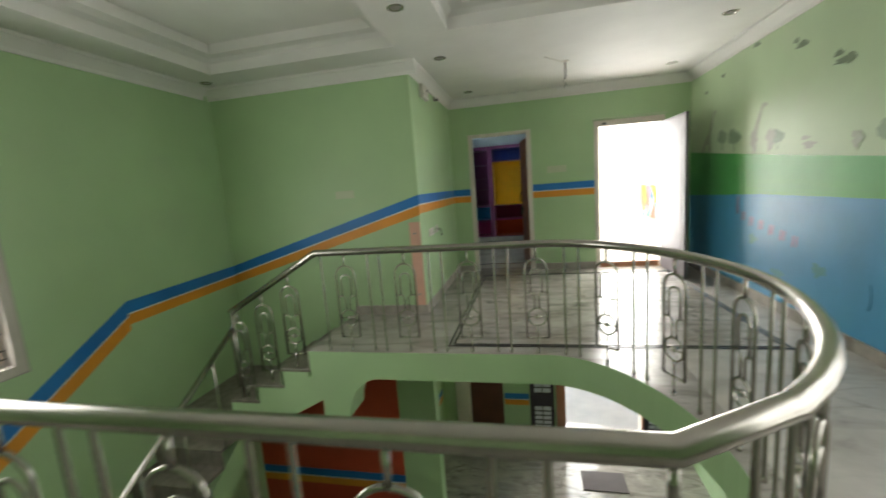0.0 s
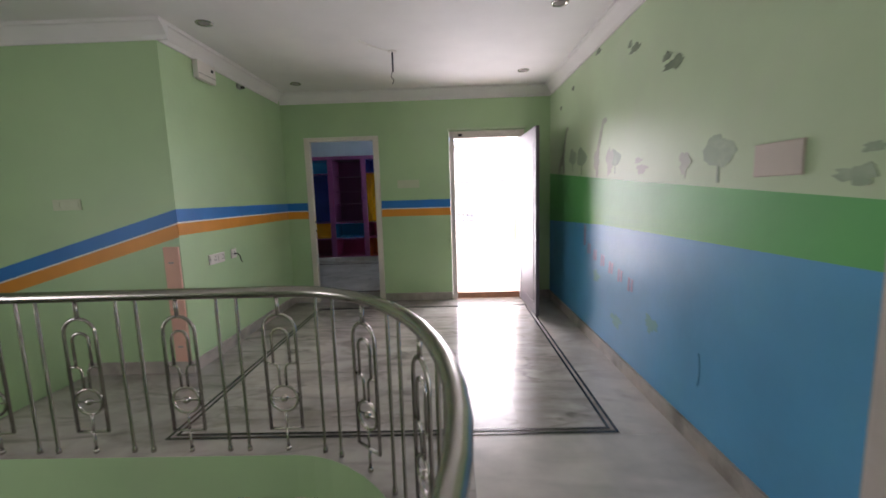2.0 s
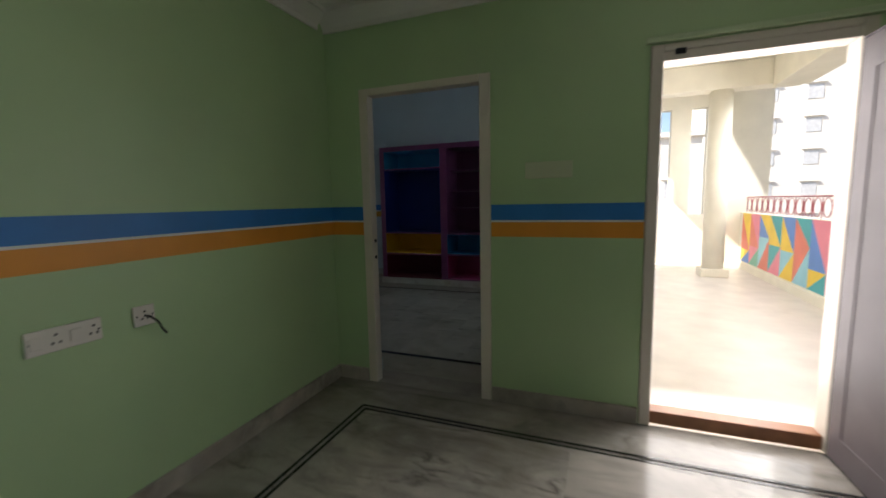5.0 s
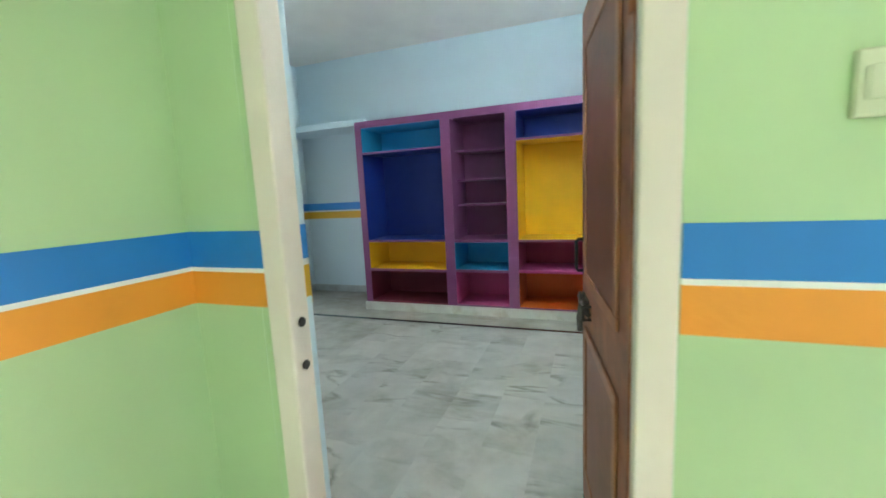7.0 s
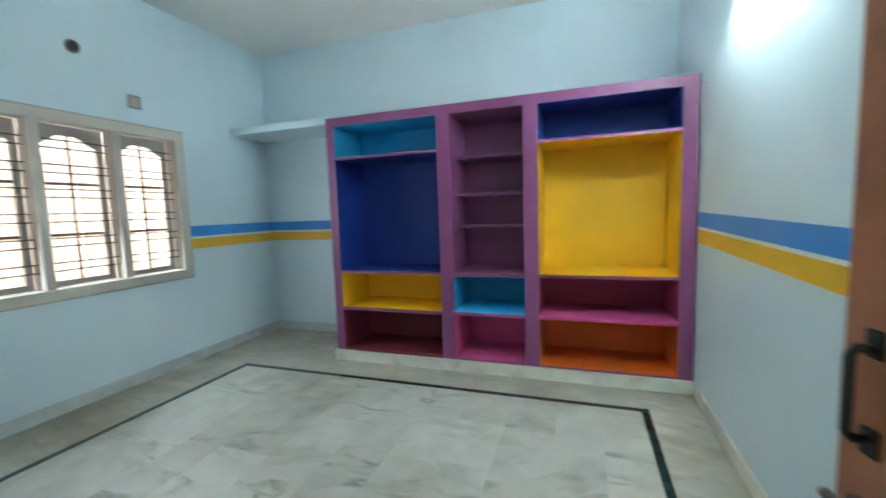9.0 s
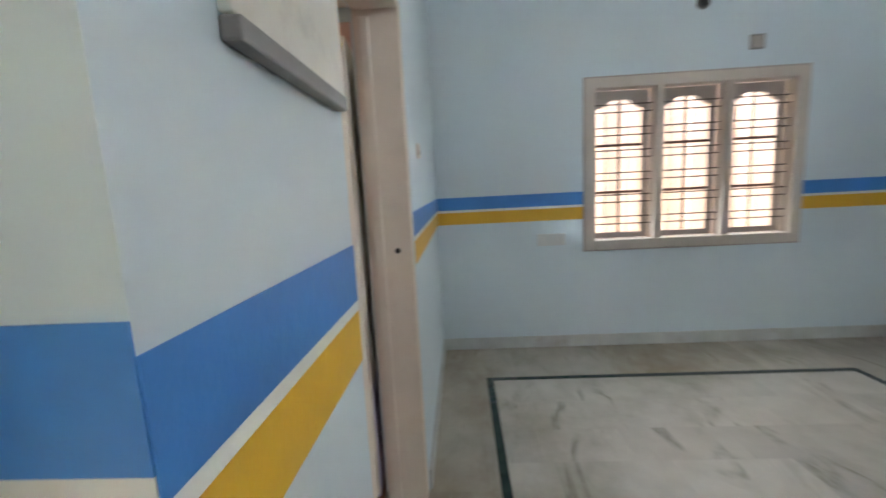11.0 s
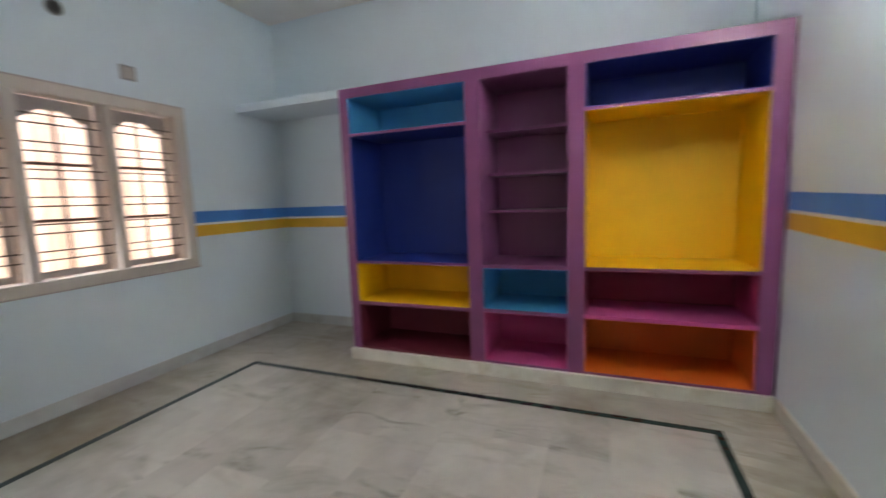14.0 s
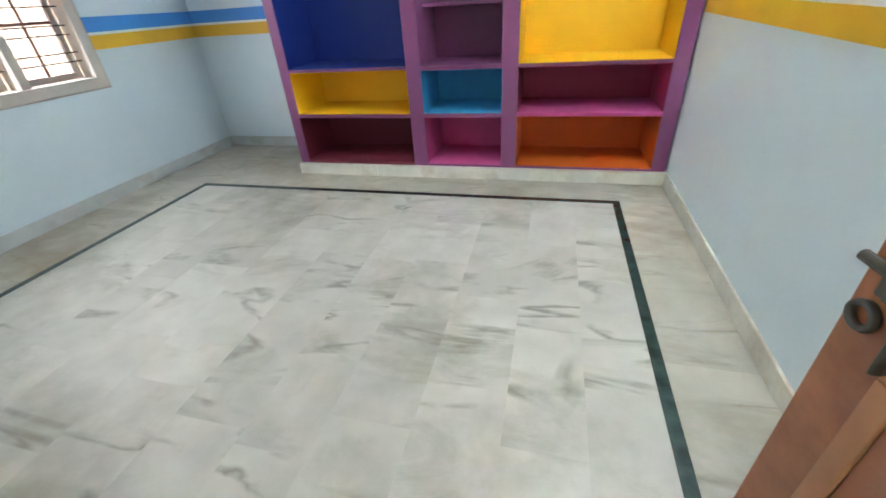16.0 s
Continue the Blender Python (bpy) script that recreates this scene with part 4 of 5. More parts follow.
ME_FOOT = mesh_of("cross_bar", tube(bmesh.new(), [(-0.09, 0, 0.125), (0.09, 0, 0.125)], 0.0075, 8), STEEL, True)


def put(name, me, m, parent):
    ob = new(name, me)
    ob.parent = parent
    ob.matrix_local = m
    return ob


def loop_panel(m):
    p = put("loop_panel", ME_OUT, m, rail)
    for nm, me in (("post", ME_POST), ("top_stem", ME_STEM), ("inner_loop", ME_IN), ("ring", ME_RING), ("hub", ME_HUB), ("cross_bar", ME_FOOT)):
        put(nm, me, Matrix(), p)


line = [Vector((x, y, 0)) for x, y in [(-0.97, YR)] + arc + [(XB + 0.02, YNEAR)]]
spots = resample(line, 0.054)
for i, p in enumerate(spots):
    if p.x < -0.75 and p.y > -4:
        continue
    q = spots[min(i + 1, len(spots) - 1)] - spots[max(i - 1, 0)]
    m = pose(p.x, p.y, 0, 0, 0, math.degrees(math.atan2(q.y, q.x)))
    if i % 10 == 0:
        loop_panel(m)
    elif i % 10 in (4, 6):
        put("baluster", ME_BAR, m, rail)
for i, (x, step) in enumerate(((-1.0, 0.17), (-1.29, 0.34), (-1.58, 0.51))):
    loop_panel(pose(x, YR, -step + 0.0))
low = [(-1.63, YR - 0.02, 0.2), (-1.63, -5.4, 0.2 - 0.615 * (5.4 + YR - 0.02))]
part("lower_handrail", tube(bmesh.new(), low, 0.024, 12), STEEL, rail, "", True)
for k in range(5):
    y = -3.5 - 0.4 * k
    zt = 0.2 + 0.615 * (y - YR + 0.02)
    part("lower_baluster", tube(bmesh.new(), [(-1.645, y, zt - 0.86), (-1.645, y, zt - 0.015)], 0.0085, 8), STEEL, rail, "", True)
part("newel_post", tube(bmesh.new(), [(-1.63, YR, -0.52), (-1.63, YR, 0.35)], 0.016, 10), STEEL, rail, "", True)

# ---- stairs ----
stairs = thing("staircase", "dark stone winding staircase with green painted sides", "staircase", kind="structure")
RISE, GO = 0.166, 0.29
for i in range(3):
    x1 = -0.85 - GO * i
    z = -RISE * (i + 1)
    part_box("tread", (x1 - GO - 0.02, x1, YR - 0.06, YA, z - 0.03, z), GRANITE, stairs, 0.006)
    part_box("riser", (x1 - 0.02, x1, YR - 0.05, YA, z, z + RISE - 0.001 if i else -0.001), GRANITE, stairs, 0)
string = [(-0.85, -0.004), (-0.872, -0.004)]
outl = [(-0.875, -0.25), (-0.875, -0.196)]
for i in range(3):
    x1 = -0.875 - GO * i
    z = -RISE * (i + 1) - 0.032
    outl += [(x1, z), (x1 - GO, z)]
outl = outl[1:]
outl += [(-1.745, -0.7), (XB + 0.001, -0.7), (XB + 0.001, -0.98), (-1.75, -0.98), (-0.76, -0.47), (-0.76, -0.251), (-0.875, -0.251)]
bm = bmesh.new()
a = [bm.verts.new((x, YR - 0.05, z)) for x, z in outl]
b = [bm.verts.new((x, YA, z)) for x, z in outl]
bm.faces.new(a)
bm.faces.new(b[::-1])
for i in range(len(outl)):
    j = (i + 1) % len(outl)
    bm.faces.new((a[i], b[i], b[j], a[j]))
bmesh.ops.recalc_face_normals(bm, faces=bm.faces)
bmesh.ops.triangulate(bm, faces=[f for f in bm.faces if len(f.verts) > 4])
part("waist_slab", bm, GREEN, stairs, "green painted stair underside")
part_box("landing", (XB + 0.001, -1.745, YR - 0.06, YA, -0.7, -0.664), GRANITE, stairs, 0.004)
# curved bracket under the gallery edge
bm = bmesh.new()
prof = [(-0.762, -0.25), (-0.762, -0.62), (-0.5, -0.62)] + [(-0.5 + 0.3 * (1 - math.cos(t * math.pi / 16)), -0.62 + 0.37 * math.sin(t * math.pi / 16)) for t in range(1, 9)]
a = [bm.verts.new((x, YR - 0.049, z)) for x, z in prof]
b = [bm.verts.new((x, YR + 0.25, z)) for x, z in prof]
bm.faces.new(a)
bm.faces.new(b[::-1])
for i in range(len(prof)):
    j = (i + 1) % len(prof)
    bm.faces.new((a[i], b[i], b[j], a[j]))
bmesh.ops.recalc_face_normals(bm, faces=bm.faces)
part("bracket", bm, GREEN, stairs)
for i in range(13):
    y1 = -3.27 - 0.27 * i
    z = -0.664 - RISE * (i + 1)
    if y1 < -6.9:
        break
    part_box("tread", (XB + 0.001, -1.66, y1 - 0.29, y1, z - 0.03, z), GRANITE, stairs, 0.006)
    part_box("riser", (XB + 0.001, -1.665, y1 - 0.02, y1, z, z + RISE - 0.031), GRANITE, stairs, 0)
bm = bmesh.new()
pr = [(-3.27, -0.7), (-3.27, -1.0), (-7.0, -3.3), (-7.0, -3.0)]
a = [bm.verts.new((XB + 0.001, y, z - 0.16)) for y, z in pr]
b = [bm.verts.new((-1.67, y, z - 0.16)) for y, z in pr]
bm.faces.new(a)
bm.faces.new(b[::-1])
for i in range(4):
    j = (i + 1) % 4
    bm.faces.new((a[i], b[i], b[j], a[j]))
bmesh.ops.recalc_face_normals(bm, faces=bm.faces)
part("flight_slab", bm, GREEN, stairs)
# ---- ground-floor hall below ----
part("red_field", plate(bmesh.new(), "y", YA, [(XB, -3), (-0.45, -3), (-0.45, -0.255), (-0.75, -0.255), (-0.76, -0.5), (-1.75, -1.02), (XB, -1.02)], -0.003), RED, wall_stair)
wall_low = wall("wall_lower_side", "x", -0.6, -0.45, YA + 0.2, 0, -3.0, -0.25, [], (GREEN, GREEN, GREEN), "green painted ground-floor side wall")
bands("x", -0.45, 0.002, YA + 0.2, -0.001, -2.05, -2.05, wall_low, STRIPE_BLUE, STRIPE_ORANGE)
bands("y", YA, -0.005, XB, -0.45, -2.05, -2.05, wall_stair, STRIPE_BLUE, STRIPE_ORANGE)
bands("y", 0, -0.002, 0.62, 1.02, -2.1, -2.1, wall_far, STRIPE_BLUE, STRIPE_ORANGE)
ld = thing("lower_brown_door", "closed dark brown wooden door on the ground floor", "door")
part_box("door_slab", (0.06, 0.6, -0.04, -0.004, -2.995, -0.95), DARKWOOD, ld, 0.004)
part_box("jamb", (-0.2, 0.055, -0.05, -0.004, -2.999, -0.9), FRAME, ld, 0.004)
for gx0, gx1 in ((1.04, 1.42), (2.78, 3.1)):
    g = thing("grille_window", "dark shuttered ground-floor window with white lit panes", "window", group="ground-floor grille windows")
    part_box("shutter", (gx0, gx1, -0.03, -0.004, -2.85, -0.95), mat("plum_black_wood", (0.03, 0.02, 0.035), 0.4), g, 0.004)
    for z0, z1 in ((-2.7, -2.3), (-2.05, -1.55), (-1.45, -1.05)):
        # opaque pale panes; the daylight behind them is only in their colour
        part_box("pane", (gx0 + 0.07, gx1 - 0.05, -0.036, -0.031, z0, z1), mat("pale_backlit_pane", (0.75, 0.76, 0.85), 0.3), g, 0)
        for k in range(4):
            part_box("bar", (gx0 + 0.07, gx1 - 0.05, -0.048, -0.037, z0 + 0.08 * (k + 1), z0 + 0.08 * (k + 1) + 0.016), IRON, g, 0.002)
        part_box("bar", ((gx0 + gx1) / 2, (gx0 + gx1) / 2 + 0.014, -0.05, -0.049, z0, z1), IRON, g, 0.0)
df = door_frame("door_frame_lower", "reddish wooden entrance door frame", 1.45, 2.77, -0.05, -0.004, 0, 0.1)
for o in list(df.children):
    bpy.data.objects.remove(o)
REDWOOD = mat("red_brown_frame_wood", (0.4, 0.17, 0.1), 0.4, vary=0.15)
part_box("jamb", (1.46, 1.598, -0.05, -0.004, -3, -0.95), REDWOOD, df, 0.005)
part_box("jamb", (2.752, 2.775, -0.05, -0.004, -3, -0.95), REDWOOD, df, 0.005)
part_box("door_sill", (1.6, 2.75, -0.03, 0.2, -2.999, -2.93), REDWOOD, df, 0.005)
mt = thing("door_mat", "grey door mat on the ground floor", "mat")
part_box("mat_pad", (1.75, 2.35, -1.0, -0.6, -2.999, -2.985), mat("grey_mat", (0.16, 0.14, 0.14), 0.9), mt, 0.004)

# ---- hall details ----
def downlight(x, y):
    ob = thing("downlight", "recessed chrome ceiling downlight, switched off", "ceiling light", "hall downlights")
    bm = bmesh.new()
    pr = [(0.062, 0.0), (0.06, -0.006), (0.05, -0.008), (0.044, -0.004), (0.04, -0.001)]
    prev = None
    for r, h in pr:
        ring = [bm.verts.new((r * math.cos(2 * math.pi * i / 20), r * math.sin(2 * math.pi * i / 20), h)) for i in range(20)]
        if prev:
            for i in range(20):
                bm.faces.new((prev[i], prev[(i + 1) % 20], ring[(i + 1) % 20], ring[i]))
        prev = ring
    part("trim_ring", bm, STEEL, ob, "", True)
    part("bulb", disc(bmesh.new(), (0, 0, -0.002), "z", 0.04, 0.003, 16), mat("dim_bulb", (0.3, 0.27, 0.24), 0.3), ob)
    ob.matrix_world = pose(x, y, HC)
    return ob


lamp0 = downlight(0.33, -2.1)
for x, y in ((0.38, -0.45), (2.92, -2.2), (2.94, -0.65), (0.28, -3.37), (-2.2, -2.4), (2.94, -3.7), (0.28, -4.7)):
    copy_thing(lamp0, pose(x, y, HC))

wire = thing("ceiling_fan_hook", "bare hanging fan hook with loose wire ends", "hook")
part("rod", tube(bmesh.new(), [(1.62, -1.37, HC), (1.62, -1.37, 2.5)], 0.008, 8), IRON, wire)
part("loose_wire", tube(bmesh.new(), [(1.62, -1.37, 2.52), (1.6, -1.37, 2.46), (1.625, -1.36, 2.43), (1.61, -1.35, 2.4)], 0.004, 6), BLACK, wire)
part("ceiling_rose", disc(bmesh.new(), (1.62, -1.37, HC - 0.005), "z", 0.04, 0.01, 16), PLATE, wire)
part("loose_wire", tube(bmesh.new(), [(1.62, -1.37, HC - 0.012), (1.5, -1.5, HC - 0.01), (1.38, -1.66, HC - 0.006)], 0.004, 6), PLATE, wire)


def switch_plate(name, label, u0, u1, z0, z1, modules, m, pl=PLATE):
    """Built at the wall's face along local x, facing local -y."""
    ob = thing(name, label, "switch plate")
    part_box("cover", (u0, u1, -0.012, -0.0005, z0, z1), pl, ob, 0.004)
    h = z1 - z0
    for k in range(modules):
        c = u0 + (u1 - u0) * (k + 0.5) / modules
        w = (u1 - u0) / modules * 0.32
        if k % 2 == 0 and modules > 1:
            part_box("rocker", (c - w, c + w, -0.017, -0.012, z0 + h * 0.25, z1 - h * 0.25), pl, ob, 0.002)
        else:
            for dx, dz in ((0, 0.018), (-0.012, -0.012), (0.012, -0.012)):
                part("socket_hole", disc(bmesh.new(), (c + dx, -0.0125, (z0 + z1) / 2 + dz), "y", 0.005, 0.002, 10), BLACK if pl is PLATE else pl, ob)
    for c in (u0 + 0.012, u1 - 0.012):
        part("screw", disc(bmesh.new(), (c, -0.0125, (z0 + z1) / 2), "y", 0.004, 0.002, 8), IRON if pl is PLATE else pl, ob)
    ob.matrix_world = m
    return ob


WEST = pose(0, 0, 0, 0, 0, 90)
switch_plate("switch_board", "long cream switch board with sockets, low on the wall", -1.815, -1.575, 0.82, 0.91, 4, WEST)
sk = switch_plate("cable_outlet", "small cream outlet with black cable hanging out", -1.455, -1.365, 0.825, 0.915, 1, WEST)
part("loose_cable", tube(bmesh.new(), [(-1.41, -0.012, 0.87), (-1.405, -0.04, 0.868), (-1.38, -0.05, 0.84), (-1.36, -0.045, 0.8), (-1.345, -0.05, 0.775)], 0.0045, 6), BLACK, sk, "", True)
switch_plate("switch_board", "cream switch board painted over beside the terrace door", 1.44, 1.72, 1.475, 1.575, 4, Matrix(), mat("painted_over_plate", (0.58, 0.64, 0.45), 0.45))
switch_plate("switch_board", "cream switch board on the stair wall", -0.95, -0.73, 1.335, 1.42, 3, pose(0, YA, 0), MATS["painted_over_plate"])
tagged(part_box("wiring_box", (HX - 0.012, HX - 0.003, -3.76, -3.52, 1.4, 1.53), mat("pinkish_plate", (0.56, 0.5, 0.42), 0.45), None, 0.004), "flat wiring box painted over in pale pink", "wiring box")
bx = thing("distribution_box", "white wall box high under the cornice", "electrical box")
part_box("case", (0.001, 0.05, -1.76, -1.5, 2.4, 2.548), PLATE, bx, 0.006)
part("cable_entry", disc(bmesh.new(), (0.052, -1.56, 2.5), "x", 0.014, 0.008, 12), BLACK, bx)
part_box("lid_seam", (0.05, 0.053, -1.755, -1.505, 2.44, 2.445), SHUTTER, bx, 0.0)
cl = thing("wall_clamp", "small grey metal clamp on the green wall", "bracket")
part_box("plate", (0.001, 0.02, -1.06, -0.99, 2.49, 2.54), mat("dull_metal", (0.3, 0.33, 0.27), 0.5, 0.3), cl, 0.004)
part("stub", disc(bmesh.new(), (0.035, -1.0, 2.51), "x", 0.013, 0.035, 10), IRON, cl)
cl2 = thing("bell_box", "small painted wall box above the doors", "wall box")
part_box("case", (1.43, 1.53, -0.03, -0.001, 2.54, 2.62 - 0.075), GREEN, cl2, 0.006)
st = thing("timber_strip", "peach primed timber strip fixed to the wall corner", "timber strip")
part_box("plank", (-0.125, -0.005, YA - 0.022, YA - 0.0005, 0.1, 1.03), PEACH, st, 0.004)
for z in (0.22, 0.9):
    part_box("nail_plate", (-0.09, -0.05, YA - 0.025, YA - 0.022, z, z + 0.012), SHUTTER, st, 0.001)


# mural: trees, plain blotches and scribbled letters
def blob(bm, y, z, ry, rz, seed, n=22, rough=0.25, thick=-0.0035, off=0.0):
    rnd = random.Random(seed)
    ph = [rnd.uniform(0, 6.28) for _ in range(4)]
    pts = []
    for k in range(n):
        a = 2 * math.pi * k / n
        f = 1 + rough * (0.35 * math.sin(3 * a + ph[0]) + 0.3 * math.sin(5 * a + ph[1]) + 0.3 * math.sin(9 * a + ph[2]) + 0.15 * math.sin(14 * a + ph[3]))
        pts.append((y + ry * f * math.cos(a), z + rz * f * math.sin(a)))
    return plate(bm, "x", HX, pts, thick)


def mural_tree(y, z, s, seed):
    bm = blob(bmesh.new(), y, z + 0.06 * s, 0.165 * s, 0.085 * s, seed, n=44, rough=0.14)
    blob(bm, y + 0.05 * s, z + 0.1 * s, 0.09 * s, 0.085 * s, seed + 50, n=30, rough=0.16, thick=-0.0037)
    plate(bm, "x", HX, [(y - 0.012 * s, z - 0.13 * s), (y + 0.012 * s, z - 0.13 * s), (y + 0.01 * s, z + 0.02), (y - 0.01 * s, z + 0.02)], -0.0039)
    part("painted_tree", bm, TREE, wall_mural, "faded green painted tree")


for y, z, s, sd in ((-3.28, 1.48, 0.72, 1), (-2.06, 1.57, 0.6, 2), (-0.97, 1.66, 0.75, 3), (-1.25, 1.63, 0.85, 5)):
    mural_tree(y, z, s, sd)
for y, z, a, b, sd, m in ((-1.65, 2.52, 0.055, 0.022, 11, SHAPE), (-2.35, 2.31, 0.075, 0.026, 12, SHAPE), (-2.85, 2.06, 0.1, 0.03, 13, SHAPE), (-0.95, 2.4, 0.04, 0.02, 14, SHAPE), (-0.5, 2.3, 0.035, 0.018, 15, SHAPE),
                          (-2.27, 2.36, 0.03, 0.022, 16, SHAPE), (-2.77, 2.12, 0.045, 0.022, 17, SHAPE), (-3.95, 1.39, 0.07, 0.03, 18, TREE), (-4.0, 1.47, 0.04, 0.015, 19, TREE), (-3.0, 1.5, 0.05, 0.06, 20, SHAPE2), (-1.66, 1.62, 0.06, 0.11, 21, SHAPE2), (-1.95, 1.6, 0.07, 0.1, 22, SHAPE2), (-2.5, 1.5, 0.07, 0.03, 23, SHAPE2), (-2.45, 1.56, 0.05, 0.018, 24, SHAPE2)):
    part("painted_shape", blob(bmesh.new(), y, z, a, b, sd, rough=0.5, thick=-0.0042), m, wall_mural, "faded plain painted shape")
part("painted_shape", plate(bmesh.new(), "x", HX, [(-1.69, 1.66), (-1.63, 1.66), (-1.78, 1.95), (-1.86, 1.95), (-1.88, 1.92), (-1.8, 1.9)], -0.0045), SHAPE2, wall_mural, "faded mauve upright painted shape")
neck = [(-0.4, 1.57), (-0.44, 1.68), (-0.55, 1.77), (-0.6, 1.8), (-0.68, 1.98), (-0.72, 2.04), (-0.78, 2.05), (-0.79, 2.02), (-0.73, 1.99), (-0.66, 1.8), (-0.65, 1.7), (-0.66, 1.57), (-0.62, 1.57), (-0.6, 1.66), (-0.5, 1.66), (-0.46, 1.57)]
part("painted_shape", plate(bmesh.new(), "x", HX, neck, -0.0045), SHAPE2, wall_mural, "faded grey long-necked painted shape")


def painted_bars(y, z, w, h, strokes):
    """Illegible lettering: a few slanting bars."""
    bm = bmesh.new()
    for u0, v0, u1, v1 in strokes:
        d = Vector((u1 - u0, v1 - v0)).normalized() * 0.014
        a, b = Vector((y - u0 * w, z + v0 * h)), Vector((y - u1 * w, z + v1 * h))
        plate(bm, "x", HX, [(a.x - d.y, a.y - d.x), (b.x - d.y, b.y - d.x), (b.x + d.y, b.y + d.x), (a.x + d.y, a.y + d.x)], -0.004)
    part("painted_mark", bm, LETTER, wall_mural, "faded red illegible lettering")


BARS = ((-0.3, -1, -0.15, 1), (0.3, -0.9, 0.4, 0.9))
for k, (y, z) in enumerate(((-1.38, 0.95), (-1.5, 0.84), (-1.66, 0.8), (-1.84, 0.78), (-2.02, 0.75), (-2.2, 0.72), (-2.38, 0.69))):
    painted_bars(y, z, 0.05 if k == 0 else 0.085, 0.1 if k == 0 else 0.05, BARS)
for y, z, a in ((-2.15, 0.35, 0.09), (-1.7, 0.62, 0.07), (-2.7, 0.5, 0.08)):
    part("painted_mark", blob(bmesh.new(), y, z, a, 0.05, int(-y * 100), rough=0.6), mat("faint_teal_paint", (0.1, 0.36, 0.42), 0.4), wall_mural)
cur = [(-3.19 - 0.035 * math.cos(t), 0.42 + 0.11 * math.sin(t)) for t in [(-0.3 + 0.1 * k) * math.pi for k in range(7)]]
part("painted_mark", tube(bmesh.new(), [(HX - 0.003, y, z) for y, z in cur], 0.004, 6), mat("slate_scrawl", (0.08, 0.28, 0.48), 0.5), wall_mural)

# ---- bedroom details ----
for y, z, sq in ((2.304, 2.694, 0), (2.719, 2.388, 1)):
    if sq:
        pb = thing("junction_box", "open square conduit box in the pale blue wall", "junction box")
        part_box("rim", (WX + 0.0005, WX + 0.008, y - 0.055, y + 0.055, z - 0.055, z + 0.055), mat("grey_box_metal", (0.22, 0.22, 0.22), 0.6), pb, 0.003)
        part_box("recess", (WX + 0.008, WX + 0.0095, y - 0.042, y + 0.042, z - 0.042, z + 0.042), SHUTTER, pb, 0.0)
    else:
        pb = thing("conduit_stub", "dark round conduit outlet in the pale blue wall", "conduit outlet")
        part("pipe_rim", disc(bmesh.new(), (WX + 0.008, y, z), "x", 0.05, 0.016, 18, 0.003), mat("dull_pipe", (0.12, 0.12, 0.12), 0.5), pb)
        part("pipe_mouth", disc(bmesh.new(), (WX + 0.017, y, z), "x", 0.036, 0.003, 16), BLACK, pb)
switch_plate("switch_board", "pale switch board under the bedroom window stripe", 1.03, 1.26, 0.885, 0.985, 4, pose(WX, 0, 0, 0, 0, 90), mat("pale_grey_plate", (0.64, 0.68, 0.68), 0.4, vary=0.04, bump=0.0))
switch_plate("switch_plate", "tiny white switch plate beside the bathroom door", 1.52, 1.6, 1.55, 1.62, 1, pose(0, YN, 0, 0, 0, 180))
nb = thing("wall_board", "dirty white board above a grey ledge strip", "board")
part_box("panel", (-0.24, 0.1, YN + 0.0005, YN + 0.014, 1.555, 2.1), mat("soiled_white_board", (0.74, 0.72, 0.66), 0.6, stain=(0.35, 0.32, 0.3), stain_amt=0.5, stain_scale=7), nb, 0.003)
part_box("ledge_strip", (-0.235, 0.1, YN + 0.0005, YN + 0.022, 1.53, 1.553), mat("grey_strip", (0.26, 0.25, 0.25), 0.5), nb, 0.003)
tl = thing("tube_light", "lit white tube light high on the bedroom wall", "wall light")
part_box("batten", (BR - 0.04, BR - 0.001, 1.72, 2.84, 2.46, 2.52), PLATE, tl, 0.005)
part("tube", tube(bmesh.new(), [(BR - 0.065, 1.76, 2.485), (BR - 0.065, 2.8, 2.485)], 0.014, 12), lamp_m, tl, "glowing white tube", True)
for y in (1.735, 2.815):
    part_box("end_cap", (BR - 0.085, BR - 0.0405, y - 0.02, y + 0.02, 2.465, 2.51), PLATE, tl, 0.004)

# bathroom dado and fittings
dado = thing("bathroom_dado", "slate blue tiled bathroom dado", "tile dado", kind="structure")
part_box("dado_panel", (WX + 0.0005, WX + 0.01, YA + 0.2, -0.001, -0.03, 0.5), BATH_DADO, dado, 0)
part_box("wall_lining", (WX + 0.0005, WX + 0.006, YA + 0.2, -1.26, 0.502, 2.74), BATH_TILE, dado, 0)
part_box("wall_lining", (WX + 0.0005, WX + 0.006, -1.26, -0.54, 0.502, 2.095), BATH_TILE, dado, 0)
part_box("wall_lining", (WX + 0.0005, WX + 0.006, -0.54, -0.001, 0.502, 2.74), BATH_TILE, dado, 0)
for y, z in ((-0.75, 1.25), (-0.5, 0.95)):
    tp = thing("bathroom_tap", "small chrome wall tap in the bathroom", "tap")
    part("flange", disc(bmesh.new(), (WX + 0.016, y, z), "x", 0.03, 0.012, 14), STEEL, tp)
    part("spout", tube(bmesh.new(), [(WX + 0.02, y, z), (WX + 0.1, y, z), (WX + 0.12, y, z - 0.04)], 0.012, 8), STEEL, tp, "", True)

# ---- terrace and outdoors ----
tagged(part("ground", prism(bmesh.new(), [(-400, -400), (400, -400), (400, 400), (-400, 400)], -3.6, -3.25), EARTH), "dusty open ground", "ground", kind="structure")
